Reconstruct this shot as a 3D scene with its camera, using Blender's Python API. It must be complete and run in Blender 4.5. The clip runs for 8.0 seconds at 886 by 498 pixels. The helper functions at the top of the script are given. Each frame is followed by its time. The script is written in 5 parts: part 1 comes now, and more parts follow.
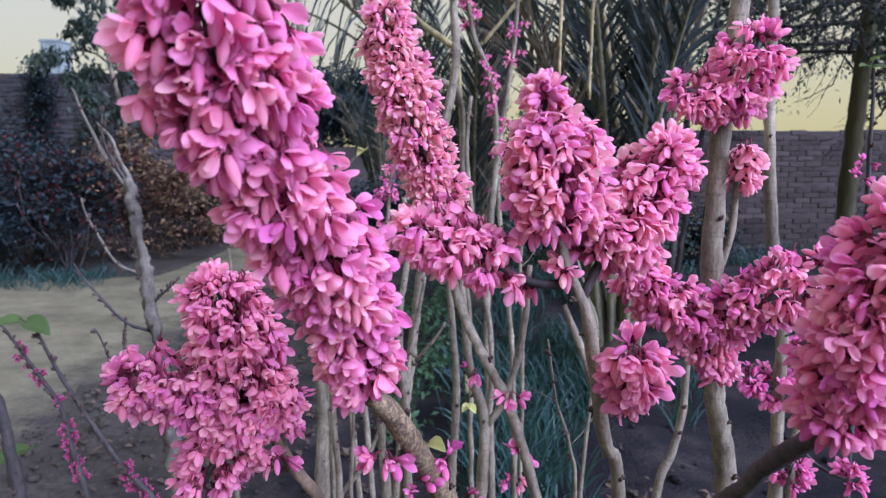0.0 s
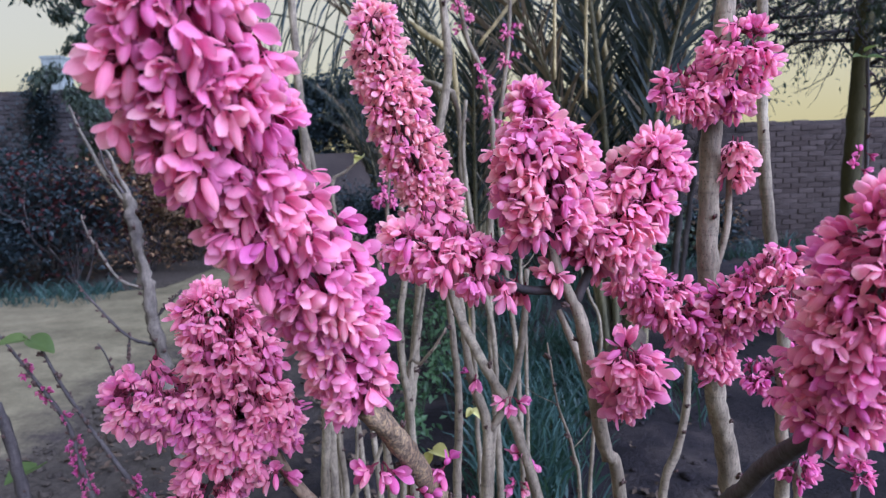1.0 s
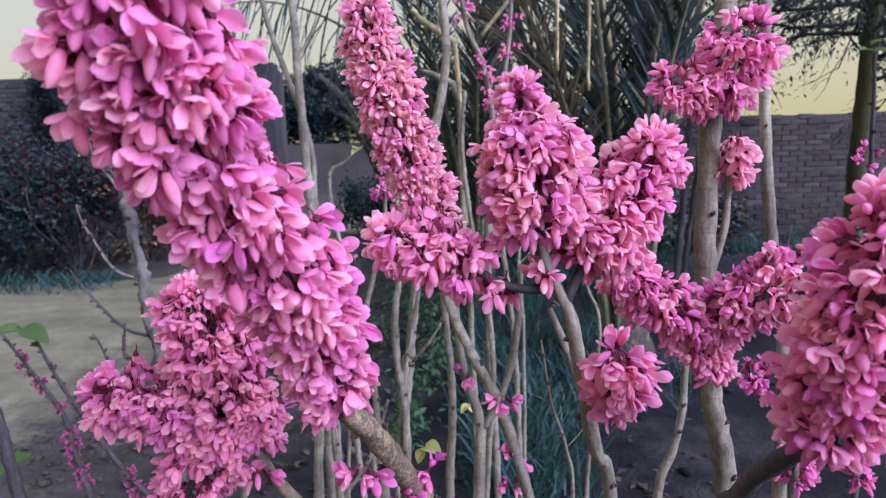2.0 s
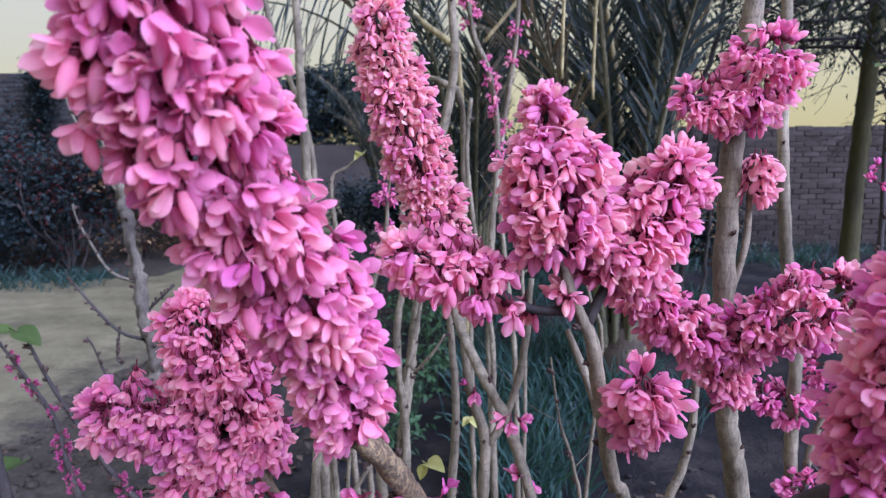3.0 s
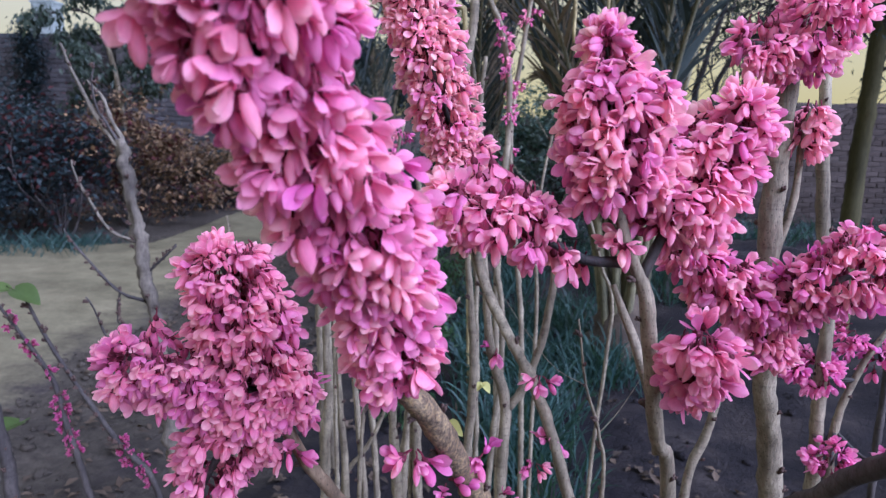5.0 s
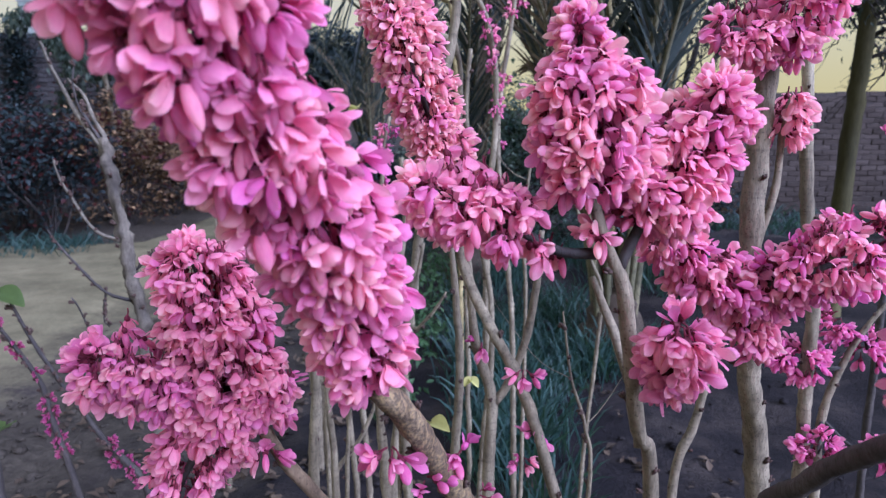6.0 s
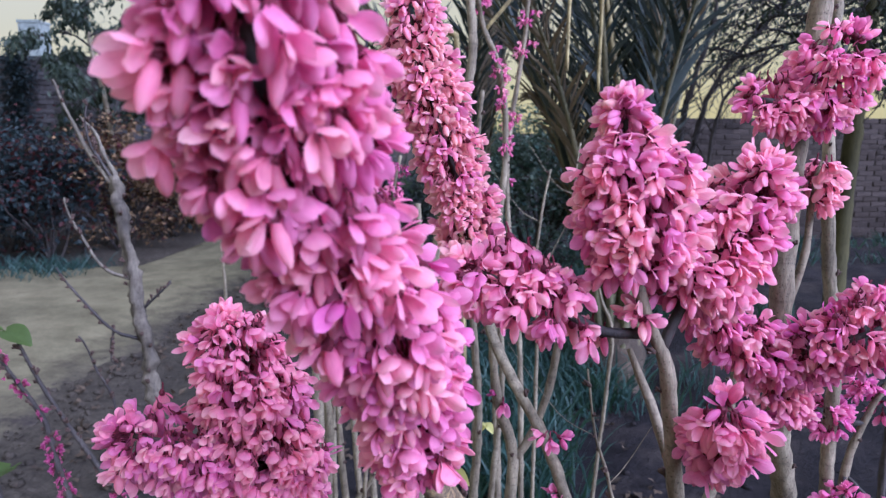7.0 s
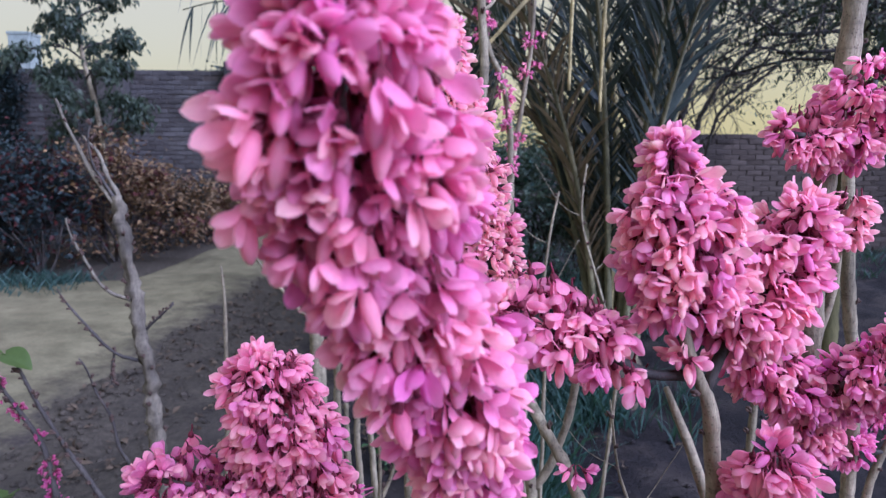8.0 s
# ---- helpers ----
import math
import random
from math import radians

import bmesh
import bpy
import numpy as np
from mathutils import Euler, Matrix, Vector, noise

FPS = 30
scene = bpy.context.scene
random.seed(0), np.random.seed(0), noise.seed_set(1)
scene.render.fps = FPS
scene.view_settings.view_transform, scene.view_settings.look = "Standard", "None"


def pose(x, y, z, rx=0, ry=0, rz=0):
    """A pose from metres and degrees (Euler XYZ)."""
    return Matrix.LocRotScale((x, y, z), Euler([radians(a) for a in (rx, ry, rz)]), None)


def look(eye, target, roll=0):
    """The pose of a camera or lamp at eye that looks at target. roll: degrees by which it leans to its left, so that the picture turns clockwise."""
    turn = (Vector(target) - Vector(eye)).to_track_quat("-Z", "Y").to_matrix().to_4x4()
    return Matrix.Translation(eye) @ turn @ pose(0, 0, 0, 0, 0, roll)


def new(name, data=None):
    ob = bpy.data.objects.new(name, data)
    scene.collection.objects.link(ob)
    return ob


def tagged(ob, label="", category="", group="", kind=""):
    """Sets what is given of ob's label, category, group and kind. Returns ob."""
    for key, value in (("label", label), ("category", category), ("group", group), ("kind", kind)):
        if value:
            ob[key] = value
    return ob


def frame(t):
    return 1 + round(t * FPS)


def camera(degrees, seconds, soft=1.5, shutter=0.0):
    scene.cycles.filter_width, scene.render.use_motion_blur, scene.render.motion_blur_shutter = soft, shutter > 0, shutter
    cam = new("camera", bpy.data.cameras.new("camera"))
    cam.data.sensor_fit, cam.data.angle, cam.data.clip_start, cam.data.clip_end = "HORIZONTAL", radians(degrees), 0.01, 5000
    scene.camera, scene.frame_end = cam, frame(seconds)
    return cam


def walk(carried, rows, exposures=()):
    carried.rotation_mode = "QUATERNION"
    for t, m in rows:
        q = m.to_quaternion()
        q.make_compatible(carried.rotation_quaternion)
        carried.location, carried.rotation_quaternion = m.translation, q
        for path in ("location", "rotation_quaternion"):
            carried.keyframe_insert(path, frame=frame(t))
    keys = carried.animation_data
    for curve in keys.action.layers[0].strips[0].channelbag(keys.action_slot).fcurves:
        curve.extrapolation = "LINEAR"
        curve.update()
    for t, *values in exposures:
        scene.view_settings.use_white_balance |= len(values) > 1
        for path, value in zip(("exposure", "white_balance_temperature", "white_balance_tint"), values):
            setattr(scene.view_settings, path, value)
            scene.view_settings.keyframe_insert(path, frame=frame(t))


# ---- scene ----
cam = camera(67.8, 8.0, 1.3)
cam.data.dof.use_dof, cam.data.dof.focus_distance, cam.data.dof.aperture_fstop = True, 0.66, 11.5
ROWS = [
    (0, 0.0000, 0.0000, 1.3500, 0.00, -8.00, -0.00),
    (0.5, -0.0026, -0.0041, 1.3452, 0.16, -8.43, 0.99),
    (1, 0.0142, 0.0022, 1.3567, 0.20, -7.83, 1.99),
    (1.5, 0.0249, 0.0117, 1.3505, 0.34, -8.56, 1.77),
    (1.7, 0.0297, 0.0158, 1.3560, 0.77, -8.60, 1.86),
    (2.8, 0.0166, 0.0393, 1.3615, -0.42, -8.37, 0.24),
    (3, 0.0089, 0.0467, 1.3677, 0.27, -8.29, 0.31),
    (3.5, 0.0011, 0.0633, 1.3903, -0.49, -7.82, -0.04),
    (4, -0.0239, 0.0721, 1.4043, -0.12, -7.58, -0.32),
    (4.5, -0.0326, 0.0745, 1.3691, 0.29, -9.23, -0.60),
    (5, -0.0352, 0.0814, 1.3388, -0.22, -10.61, -0.75),
    (5.2, -0.0297, 0.0808, 1.3301, -0.42, -11.11, -0.67),
    (6.3, -0.0180, 0.0921, 1.3474, -0.87, -11.00, 0.19),
    (6.5, -0.0261, 0.0919, 1.3578, -0.80, -10.69, -0.26),
    (7, -0.0558, 0.1013, 1.3822, -1.18, -9.29, -0.24),
    (7.5, -0.0702, 0.1029, 1.4092, -2.15, -8.68, 0.26),
    (8, -0.0950, 0.1153, 1.4018, -1.99, -8.19, -0.44),
]
walk(cam, [(t, pose(x, y, z, 90 + pitch, roll, yaw)) for t, x, y, z, yaw, pitch, roll in ROWS], [(0, 1.45, 4200, 27), (8, 1.45, 4200, 27)])

# ---------------------------------------------------------------- world and light
SUN_TURN, SUN_HIGH = 130, 31
world = bpy.data.worlds.new("world")
scene.world = world
world.use_nodes = True
wt = world.node_tree
wt.nodes.clear()
sky = wt.nodes.new("ShaderNodeTexSky")
sky.sky_type = "NISHITA"
sky.sun_disc = False
sky.sun_elevation = radians(SUN_HIGH)
sky.sun_rotation = radians(SUN_TURN)
sky.air_density, sky.dust_density, sky.ozone_density = 1.1, 6.0, 2.5
wbg = wt.nodes.new("ShaderNodeBackground")
wbg.inputs["Strength"].default_value = 0.091
wout = wt.nodes.new("ShaderNodeOutputWorld")
haze = wt.nodes.new("ShaderNodeMix")
haze.data_type = "RGBA"
haze.inputs[0].default_value = 0.82
sky_at = wt.nodes.new("ShaderNodeTexCoord")
sky_up = wt.nodes.new("ShaderNodeSeparateXYZ")
clear = wt.nodes.new("ShaderNodeMapRange")
clear.interpolation_type = "SMOOTHSTEP"
for sock, value in zip(("From Min", "From Max", "To Min", "To Max"), (0.35, 0.95, 0.0, 1.0)):
    clear.inputs[sock].default_value = value
tone = wt.nodes.new("ShaderNodeMix")
tone.data_type = "RGBA"
tone.inputs[6].default_value, tone.inputs[7].default_value = (3.65, 2.58, 0.66, 1), (5.2, 4.5, 3.0, 1)
wt.links.new(sky_at.outputs["Generated"], sky_up.inputs[0])
wt.links.new(sky_up.outputs[2], clear.inputs[0])
wt.links.new(clear.outputs[0], tone.inputs[0])
wt.links.new(tone.outputs[2], haze.inputs[7])
wt.links.new(sky.outputs[0], haze.inputs[6])
wt.links.new(haze.outputs[2], wbg.inputs[0])
wt.links.new(wbg.outputs[0], wout.inputs[0])

sun = new("sun", bpy.data.lights.new("sun", "SUN"))
sun.data.energy, sun.data.angle, sun.data.color = 2.4, radians(50), (1.0, 0.84, 0.68)
SUN_FROM = Vector((math.sin(radians(SUN_TURN)) * math.cos(radians(SUN_HIGH)), math.cos(radians(SUN_TURN)) * math.cos(radians(SUN_HIGH)), math.sin(radians(SUN_HIGH))))
sun.matrix_world = look(SUN_FROM * 50, (0, 0, 0))

# ---------------------------------------------------------------- materials


def shader(name):
    m = bpy.data.materials.new(name)
    m.use_nodes = True
    t = m.node_tree
    t.nodes.clear()
    out = t.nodes.new("ShaderNodeOutputMaterial")
    b = t.nodes.new("ShaderNodeBsdfPrincipled")
    t.links.new(b.outputs[0], out.inputs[0])
    return m, t, b, out


def noise_node(t, scale, detail=4, rough=0.55, coord="Object", stretch=None):
    co = t.nodes.new("ShaderNodeTexCoord")
    n = t.nodes.new("ShaderNodeTexNoise")
    n.inputs["Scale"].default_value, n.inputs["Detail"].default_value, n.inputs["Roughness"].default_value = scale, detail, rough
    if stretch:
        mp = t.nodes.new("ShaderNodeMapping")
        mp.inputs["Scale"].default_value = stretch
        t.links.new(co.outputs[coord], mp.inputs[0])
        t.links.new(mp.outputs[0], n.inputs["Vector"])
    else:
        t.links.new(co.outputs[coord], n.inputs["Vector"])
    return n


def ramp(t, src, stops):
    r = t.nodes.new("ShaderNodeValToRGB")
    e = r.color_ramp.elements
    while len(e) < len(stops):
        e.new(0.5)
    for k, (p, c) in enumerate(stops):
        e[k].position, e[k].color = p, (*c, 1)
    t.links.new(src, r.inputs[0])
    return r


def mixed(t, a, b, fac, kind="MIX"):
    m = t.nodes.new("ShaderNodeMix")
    m.data_type, m.blend_type = "RGBA", kind
    for sock, v in ((m.inputs[0], fac), (m.inputs[6], a), (m.inputs[7], b)):
        if isinstance(v, (int, float)):
            sock.default_value = v
        elif isinstance(v, tuple):
            sock.default_value = (*v, 1)
        else:
            t.links.new(v, sock)
    return m.outputs[2]


def bumped(t, b, src, strength, distance):
    n = t.nodes.new("ShaderNodeBump")
    n.inputs["Strength"].default_value, n.inputs["Distance"].default_value = strength, distance
    t.links.new(src, n.inputs["Height"])
    t.links.new(n.outputs[0], b.inputs["Normal"])


def rough_stuff(name, stops, scale, fine, bump=0.5, dist=0.01, rough=0.9, stretch=None, pieces=False):
    """A matt surface: a coarse colour noise broken by a fine one, with relief."""
    m, t, b, _ = shader(name)
    big = noise_node(t, scale, 6, 0.6, stretch=stretch)
    small = noise_node(t, fine, 5, 0.7, stretch=stretch)
    col = ramp(t, big.outputs[0], stops)
    grit = ramp(t, small.outputs[0], [(0.25, (0.55, 0.55, 0.55)), (0.75, (1.35, 1.35, 1.35))])
    tone = t.nodes.new("ShaderNodeObjectInfo").outputs["Random"]
    isle = t.nodes.new("ShaderNodeNewGeometry").outputs["Random Per Island"]
    c = mixed(t, col.outputs[0], grit.outputs[0], 0.8, "MULTIPLY")
    if pieces:
        c = mixed(t, c, ramp(t, tone, [(0.0, (0.72, 0.70, 0.68)), (1.0, (1.25, 1.25, 1.25))]).outputs[0], 1.0, "MULTIPLY")
        c = mixed(t, c, ramp(t, isle, [(0.0, (0.72, 0.70, 0.68)), (1.0, (1.25, 1.25, 1.25))]).outputs[0], 1.0, "MULTIPLY")
    t.links.new(c, b.inputs["Base Color"])
    b.inputs["Roughness"].default_value = rough
    b.inputs["Specular IOR Level"].default_value = 0.15
    bumped(t, b, small.outputs[0], bump, dist)
    return m


def leafy(name, dark, light, glow, sheen=0.45, share=0.35, per="island"):
    """Thin leaves or petals: gloss on top, light through the blade."""
    m, t, b, out = shader(name)
    if per == "island":
        rnd = t.nodes.new("ShaderNodeNewGeometry").outputs["Random Per Island"]
    else:
        rnd = t.nodes.new("ShaderNodeObjectInfo").outputs["Random"]
    col = ramp(t, rnd, [(0.0, dark), (1.0, light)])
    n = noise_node(t, 60, 3)
    c = mixed(t, col.outputs[0], ramp(t, n.outputs[0], [(0.3, (0.7, 0.7, 0.7)), (0.7, (1.2, 1.2, 1.2))]).outputs[0], 0.6, "MULTIPLY")
    t.links.new(c, b.inputs["Base Color"])
    b.inputs["Roughness"].default_value = sheen
    b.inputs["Specular IOR Level"].default_value = 0.25
    tr = t.nodes.new("ShaderNodeBsdfTranslucent")
    t.links.new(mixed(t, c, glow, 0.5), tr.inputs[0])
    mx = t.nodes.new("ShaderNodeMixShader")
    mx.inputs[0].default_value = share
    t.links.new(b.outputs[0], mx.inputs[1])
    t.links.new(tr.outputs[0], mx.inputs[2])
    t.links.new(mx.outputs[0], out.inputs[0])
    return m


def petal_material(name, base, body, tip):
    """Petals: deep colour at the claw, paler towards the rim, faint veins, flower to flower variation."""
    m, t, b, out = shader(name)
    uv = t.nodes.new("ShaderNodeUVMap")
    sep = t.nodes.new("ShaderNodeSeparateXYZ")
    t.links.new(uv.outputs[0], sep.inputs[0])
    along = ramp(t, sep.outputs[1], [(0.0, base), (0.34, body), (0.62, body), (0.97, tip)])
    rnd = t.nodes.new("ShaderNodeObjectInfo").outputs["Random"]
    tone = ramp(t, rnd, [(0.0, (0.86, 0.66, 0.98)), (0.4, (0.97, 0.92, 0.98)), (0.75, (1.01, 1.06, 1.0)), (1.0, (1.02, 1.22, 1.04))])
    c1 = mixed(t, along.outputs[0], tone.outputs[0], 1.0, "MULTIPLY")
    isl = t.nodes.new("ShaderNodeNewGeometry").outputs["Random Per Island"]
    c2 = mixed(t, c1, ramp(t, isl, [(0.0, (0.88, 0.80, 0.88)), (1.0, (1.05, 1.16, 1.05))]).outputs[0], 1.0, "MULTIPLY")
    vein = noise_node(t, 7.0, 3, 0.6, "UV", (4.0, 0.6, 1.0))
    c3 = mixed(t, c2, ramp(t, vein.outputs[0], [(0.35, (0.88, 0.78, 0.88)), (0.65, (1.04, 1.08, 1.05))]).outputs[0], 0.7, "MULTIPLY")
    t.links.new(c3, b.inputs["Base Color"])
    b.inputs["Roughness"].default_value = 0.62
    b.inputs["Specular IOR Level"].default_value = 0.3
    b.inputs["Sheen Weight"].default_value = 0.06
    bumped(t, b, vein.outputs[0], 0.25, 0.0006)
    tr = t.nodes.new("ShaderNodeBsdfTranslucent")
    t.links.new(c3, tr.inputs[0])
    mx = t.nodes.new("ShaderNodeMixShader")
    mx.inputs[0].default_value = 0.56
    t.links.new(b.outputs[0], mx.inputs[1])
    t.links.new(tr.outputs[0], mx.inputs[2])
    t.links.new(mx.outputs[0], out.inputs[0])
    return m


def bark_material(name, dark, mid, pale, size=1.0, flakes=False):
    """Smooth grey bark with pale patches, dark lenticels and lengthwise relief."""
    m, t, b, _ = shader(name)
    big = noise_node(t, 18 / size, 5, 0.6, stretch=(1, 1, 0.45))
    col = ramp(t, big.outputs[0], [(0.28, dark), (0.5, mid), (0.72, pale)])
    co = t.nodes.new("ShaderNodeTexCoord")
    vo = t.nodes.new("ShaderNodeTexVoronoi")
    vo.inputs["Scale"].default_value = 230 / size
    t.links.new(co.outputs["Object"], vo.inputs["Vector"])
    spots = ramp(t, vo.outputs["Distance"], [(0.12, (0.4, 0.36, 0.34)), (0.3, (1, 1, 1))])
    fine = noise_node(t, 160 / size, 4, 0.7, stretch=(1, 1, 0.3))
    c = mixed(t, col.outputs[0], spots.outputs[0], 0.8, "MULTIPLY")
    c = mixed(t, c, ramp(t, fine.outputs[0], [(0.3, (0.5, 0.48, 0.47)), (0.7, (1.35, 1.35, 1.35))]).outputs[0], 0.85, "MULTIPLY")
    t.links.new(c, b.inputs["Base Color"])
    if flakes:
        crust = noise_node(t, 260, 6, 0.75)
        c = mixed(t, c, ramp(t, crust.outputs[0], [(0.40, (0.42, 0.38, 0.38)), (0.5, (0.95, 0.9, 0.85)), (0.62, (1.9, 1.75, 1.25))]).outputs[0], 0.9, "MULTIPLY")
    if not flakes:
        rings = noise_node(t, 26 / size, 3, 0.6, stretch=(0.5, 0.5, 4.5))
        c = mixed(t, c, ramp(t, rings.outputs[0], [(0.34, (0.42, 0.40, 0.40)), (0.46, (1, 1, 1))]).outputs[0], 0.45, "MULTIPLY")
    t.links.new(c, b.inputs["Base Color"])
    b.inputs["Roughness"].default_value = 0.8
    bumped(t, b, fine.outputs[0], 0.8, 0.0025 * size)
    return m


PETAL = petal_material("petal_pink", (0.82, 0.19, 0.38), (0.935, 0.375, 0.55), (0.96, 0.495, 0.60))
# Deeper pink: real on tufts, darkness put into the colour on the spikes.
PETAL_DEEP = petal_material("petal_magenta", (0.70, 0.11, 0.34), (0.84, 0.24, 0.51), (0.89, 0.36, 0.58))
CALYX = rough_stuff("calyx", [(0.3, (0.07, 0.012, 0.026)), (0.7, (0.16, 0.026, 0.05))], 200, 900, 0.3, 0.0005, 0.6)
BARK = bark_material("redbud_bark", (0.082, 0.068, 0.044), (0.19, 0.162, 0.105), (0.35, 0.31, 0.21))
BARK_OLD = bark_material("knotty_bark", (0.05, 0.043, 0.034), (0.115, 0.10, 0.075), (0.22, 0.195, 0.145), 1.3)
BARK_FIBRE = bark_material("palm_trunk", (0.022, 0.016, 0.011), (0.052, 0.038, 0.024), (0.10, 0.075, 0.046), 3.0)
BARK_DARK = bark_material("old_bark", (0.020, 0.017, 0.017), (0.043, 0.037, 0.034), (0.092, 0.080, 0.070))
PETAL_PALE = petal_material("petal_pale_pink", (0.85, 0.21, 0.40), (0.955, 0.46, 0.575), (0.97, 0.585, 0.61))
PETAL_BUD = petal_material("petal_crimson", (0.30, 0.025, 0.08), (0.50, 0.085, 0.25), (0.66, 0.24, 0.40))
BARK_ROUGH = bark_material("rough_bark", (0.075, 0.055, 0.034), (0.155, 0.118, 0.072), (0.29, 0.235, 0.14), 0.8, True)
BARK_WARM = bark_material("brown_bark", (0.07, 0.048, 0.030), (0.16, 0.115, 0.068), (0.29, 0.22, 0.135), 0.9)
BUD = rough_stuff("bud", [(0.3, (0.045, 0.03, 0.026)), (0.7, (0.11, 0.075, 0.06))], 150, 700, 0.5, 0.0008, 0.7)
YOUNG_LEAF = leafy("young_leaf", (0.06, 0.095, 0.022), (0.12, 0.16, 0.04), (0.25, 0.3, 0.05), per="object")
YELLOW_LEAF = leafy("yellow_leaf", (0.42, 0.40, 0.09), (0.58, 0.57, 0.20), (0.5, 0.5, 0.12), per="object")
PALM_GREEN = leafy("palm_leaflet", (0.016, 0.025, 0.028), (0.056, 0.071, 0.066), (0.13, 0.15, 0.07), 0.4, 0.2)
PALM_DRY = leafy("dry_leaflet", (0.085, 0.068, 0.040), (0.20, 0.162, 0.098), (0.3, 0.22, 0.1), 0.6, 0.2)
FROND_RIB = bark_material("frond_rib", (0.055, 0.056, 0.030), (0.125, 0.120, 0.062), (0.23, 0.205, 0.11), 2.0)
PALM_RIB = bark_material("palm_rib", (0.12, 0.10, 0.042), (0.28, 0.235, 0.098), (0.50, 0.42, 0.19), 2.0)
GRASS = leafy("grass_blade", (0.016, 0.036, 0.036), (0.050, 0.090, 0.078), (0.1, 0.2, 0.05), 0.5, 0.25)
BUSH = leafy("bush_leaf", (0.055, 0.085, 0.070), (0.16, 0.20, 0.15), (0.18, 0.24, 0.1), 0.5, 0.3)
WEED = leafy("weed_leaf", (0.028, 0.055, 0.024), (0.062, 0.115, 0.045), (0.1, 0.2, 0.05), 0.5, 0.3)
HEDGE = leafy("hedge_leaf", (0.013, 0.020, 0.024), (0.028, 0.042, 0.046), (0.03, 0.05, 0.03), 0.5, 0.2)
HEDGE_RED = leafy("red_leaf", (0.018, 0.010, 0.012), (0.085, 0.022, 0.024), (0.18, 0.035, 0.03), 0.5, 0.25)
HEDGE_BROWN = leafy("brown_leaf", (0.075, 0.056, 0.034), (0.27, 0.175, 0.085), (0.18, 0.10, 0.035), 0.6, 0.2)
TREE_LEAF = leafy("tree_leaf", (0.018, 0.028, 0.022), (0.06, 0.078, 0.055), (0.12, 0.15, 0.05), 0.4, 0.25)
DEAD_LEAF = leafy("dead_leaf", (0.032, 0.024, 0.018), (0.105, 0.078, 0.052), (0.25, 0.18, 0.1), 0.8, 0.1)
def ground_material(name, stops, dust):
    """Dark loose soil, dusted over with trodden sand near the lane (UV x: metres out from its edge)."""
    m = rough_stuff(name, stops, 2.6, 34, 0.9, 0.03)
    t = m.node_tree
    b = next(n for n in t.nodes if n.type == "BSDF_PRINCIPLED")
    soil = b.inputs["Base Color"].links[0].from_socket
    uv = t.nodes.new("ShaderNodeUVMap")
    sep = t.nodes.new("ShaderNodeSeparateXYZ")
    t.links.new(uv.outputs[0], sep.inputs[0])
    patch, grain = noise_node(t, 3.4, 6, 0.65), noise_node(t, 26, 5, 0.7)
    far = t.nodes.new("ShaderNodeMath")
    far.operation = "MULTIPLY_ADD"
    far.inputs[1].default_value, far.inputs[2].default_value = 1.6, -0.8
    t.links.new(patch.outputs[0], far.inputs[0])
    out = t.nodes.new("ShaderNodeMath")
    out.operation = "MULTIPLY_ADD"
    out.inputs[1].default_value = 0.6
    t.links.new(sep.outputs[0], out.inputs[0])
    t.links.new(far.outputs[0], out.inputs[2])
    share = ramp(t, out.outputs[0], [(0.0, (0.8, 0.8, 0.8)), (0.5, (0.5, 0.5, 0.5)), (0.95, (0, 0, 0))])
    tint = ramp(t, grain.outputs[0], [(0.3, tuple(c * 0.45 for c in dust)), (0.7, tuple(c * 1.4 for c in dust))])
    t.links.new(mixed(t, soil, tint.outputs[0], share.outputs[0]), b.inputs["Base Color"])
    return m


EARTH = ground_material("earth", [(0.3, (0.008, 0.0075, 0.0105)), (0.5, (0.018, 0.0158, 0.0182)), (0.72, (0.056, 0.047, 0.043))], (0.085, 0.073, 0.056))


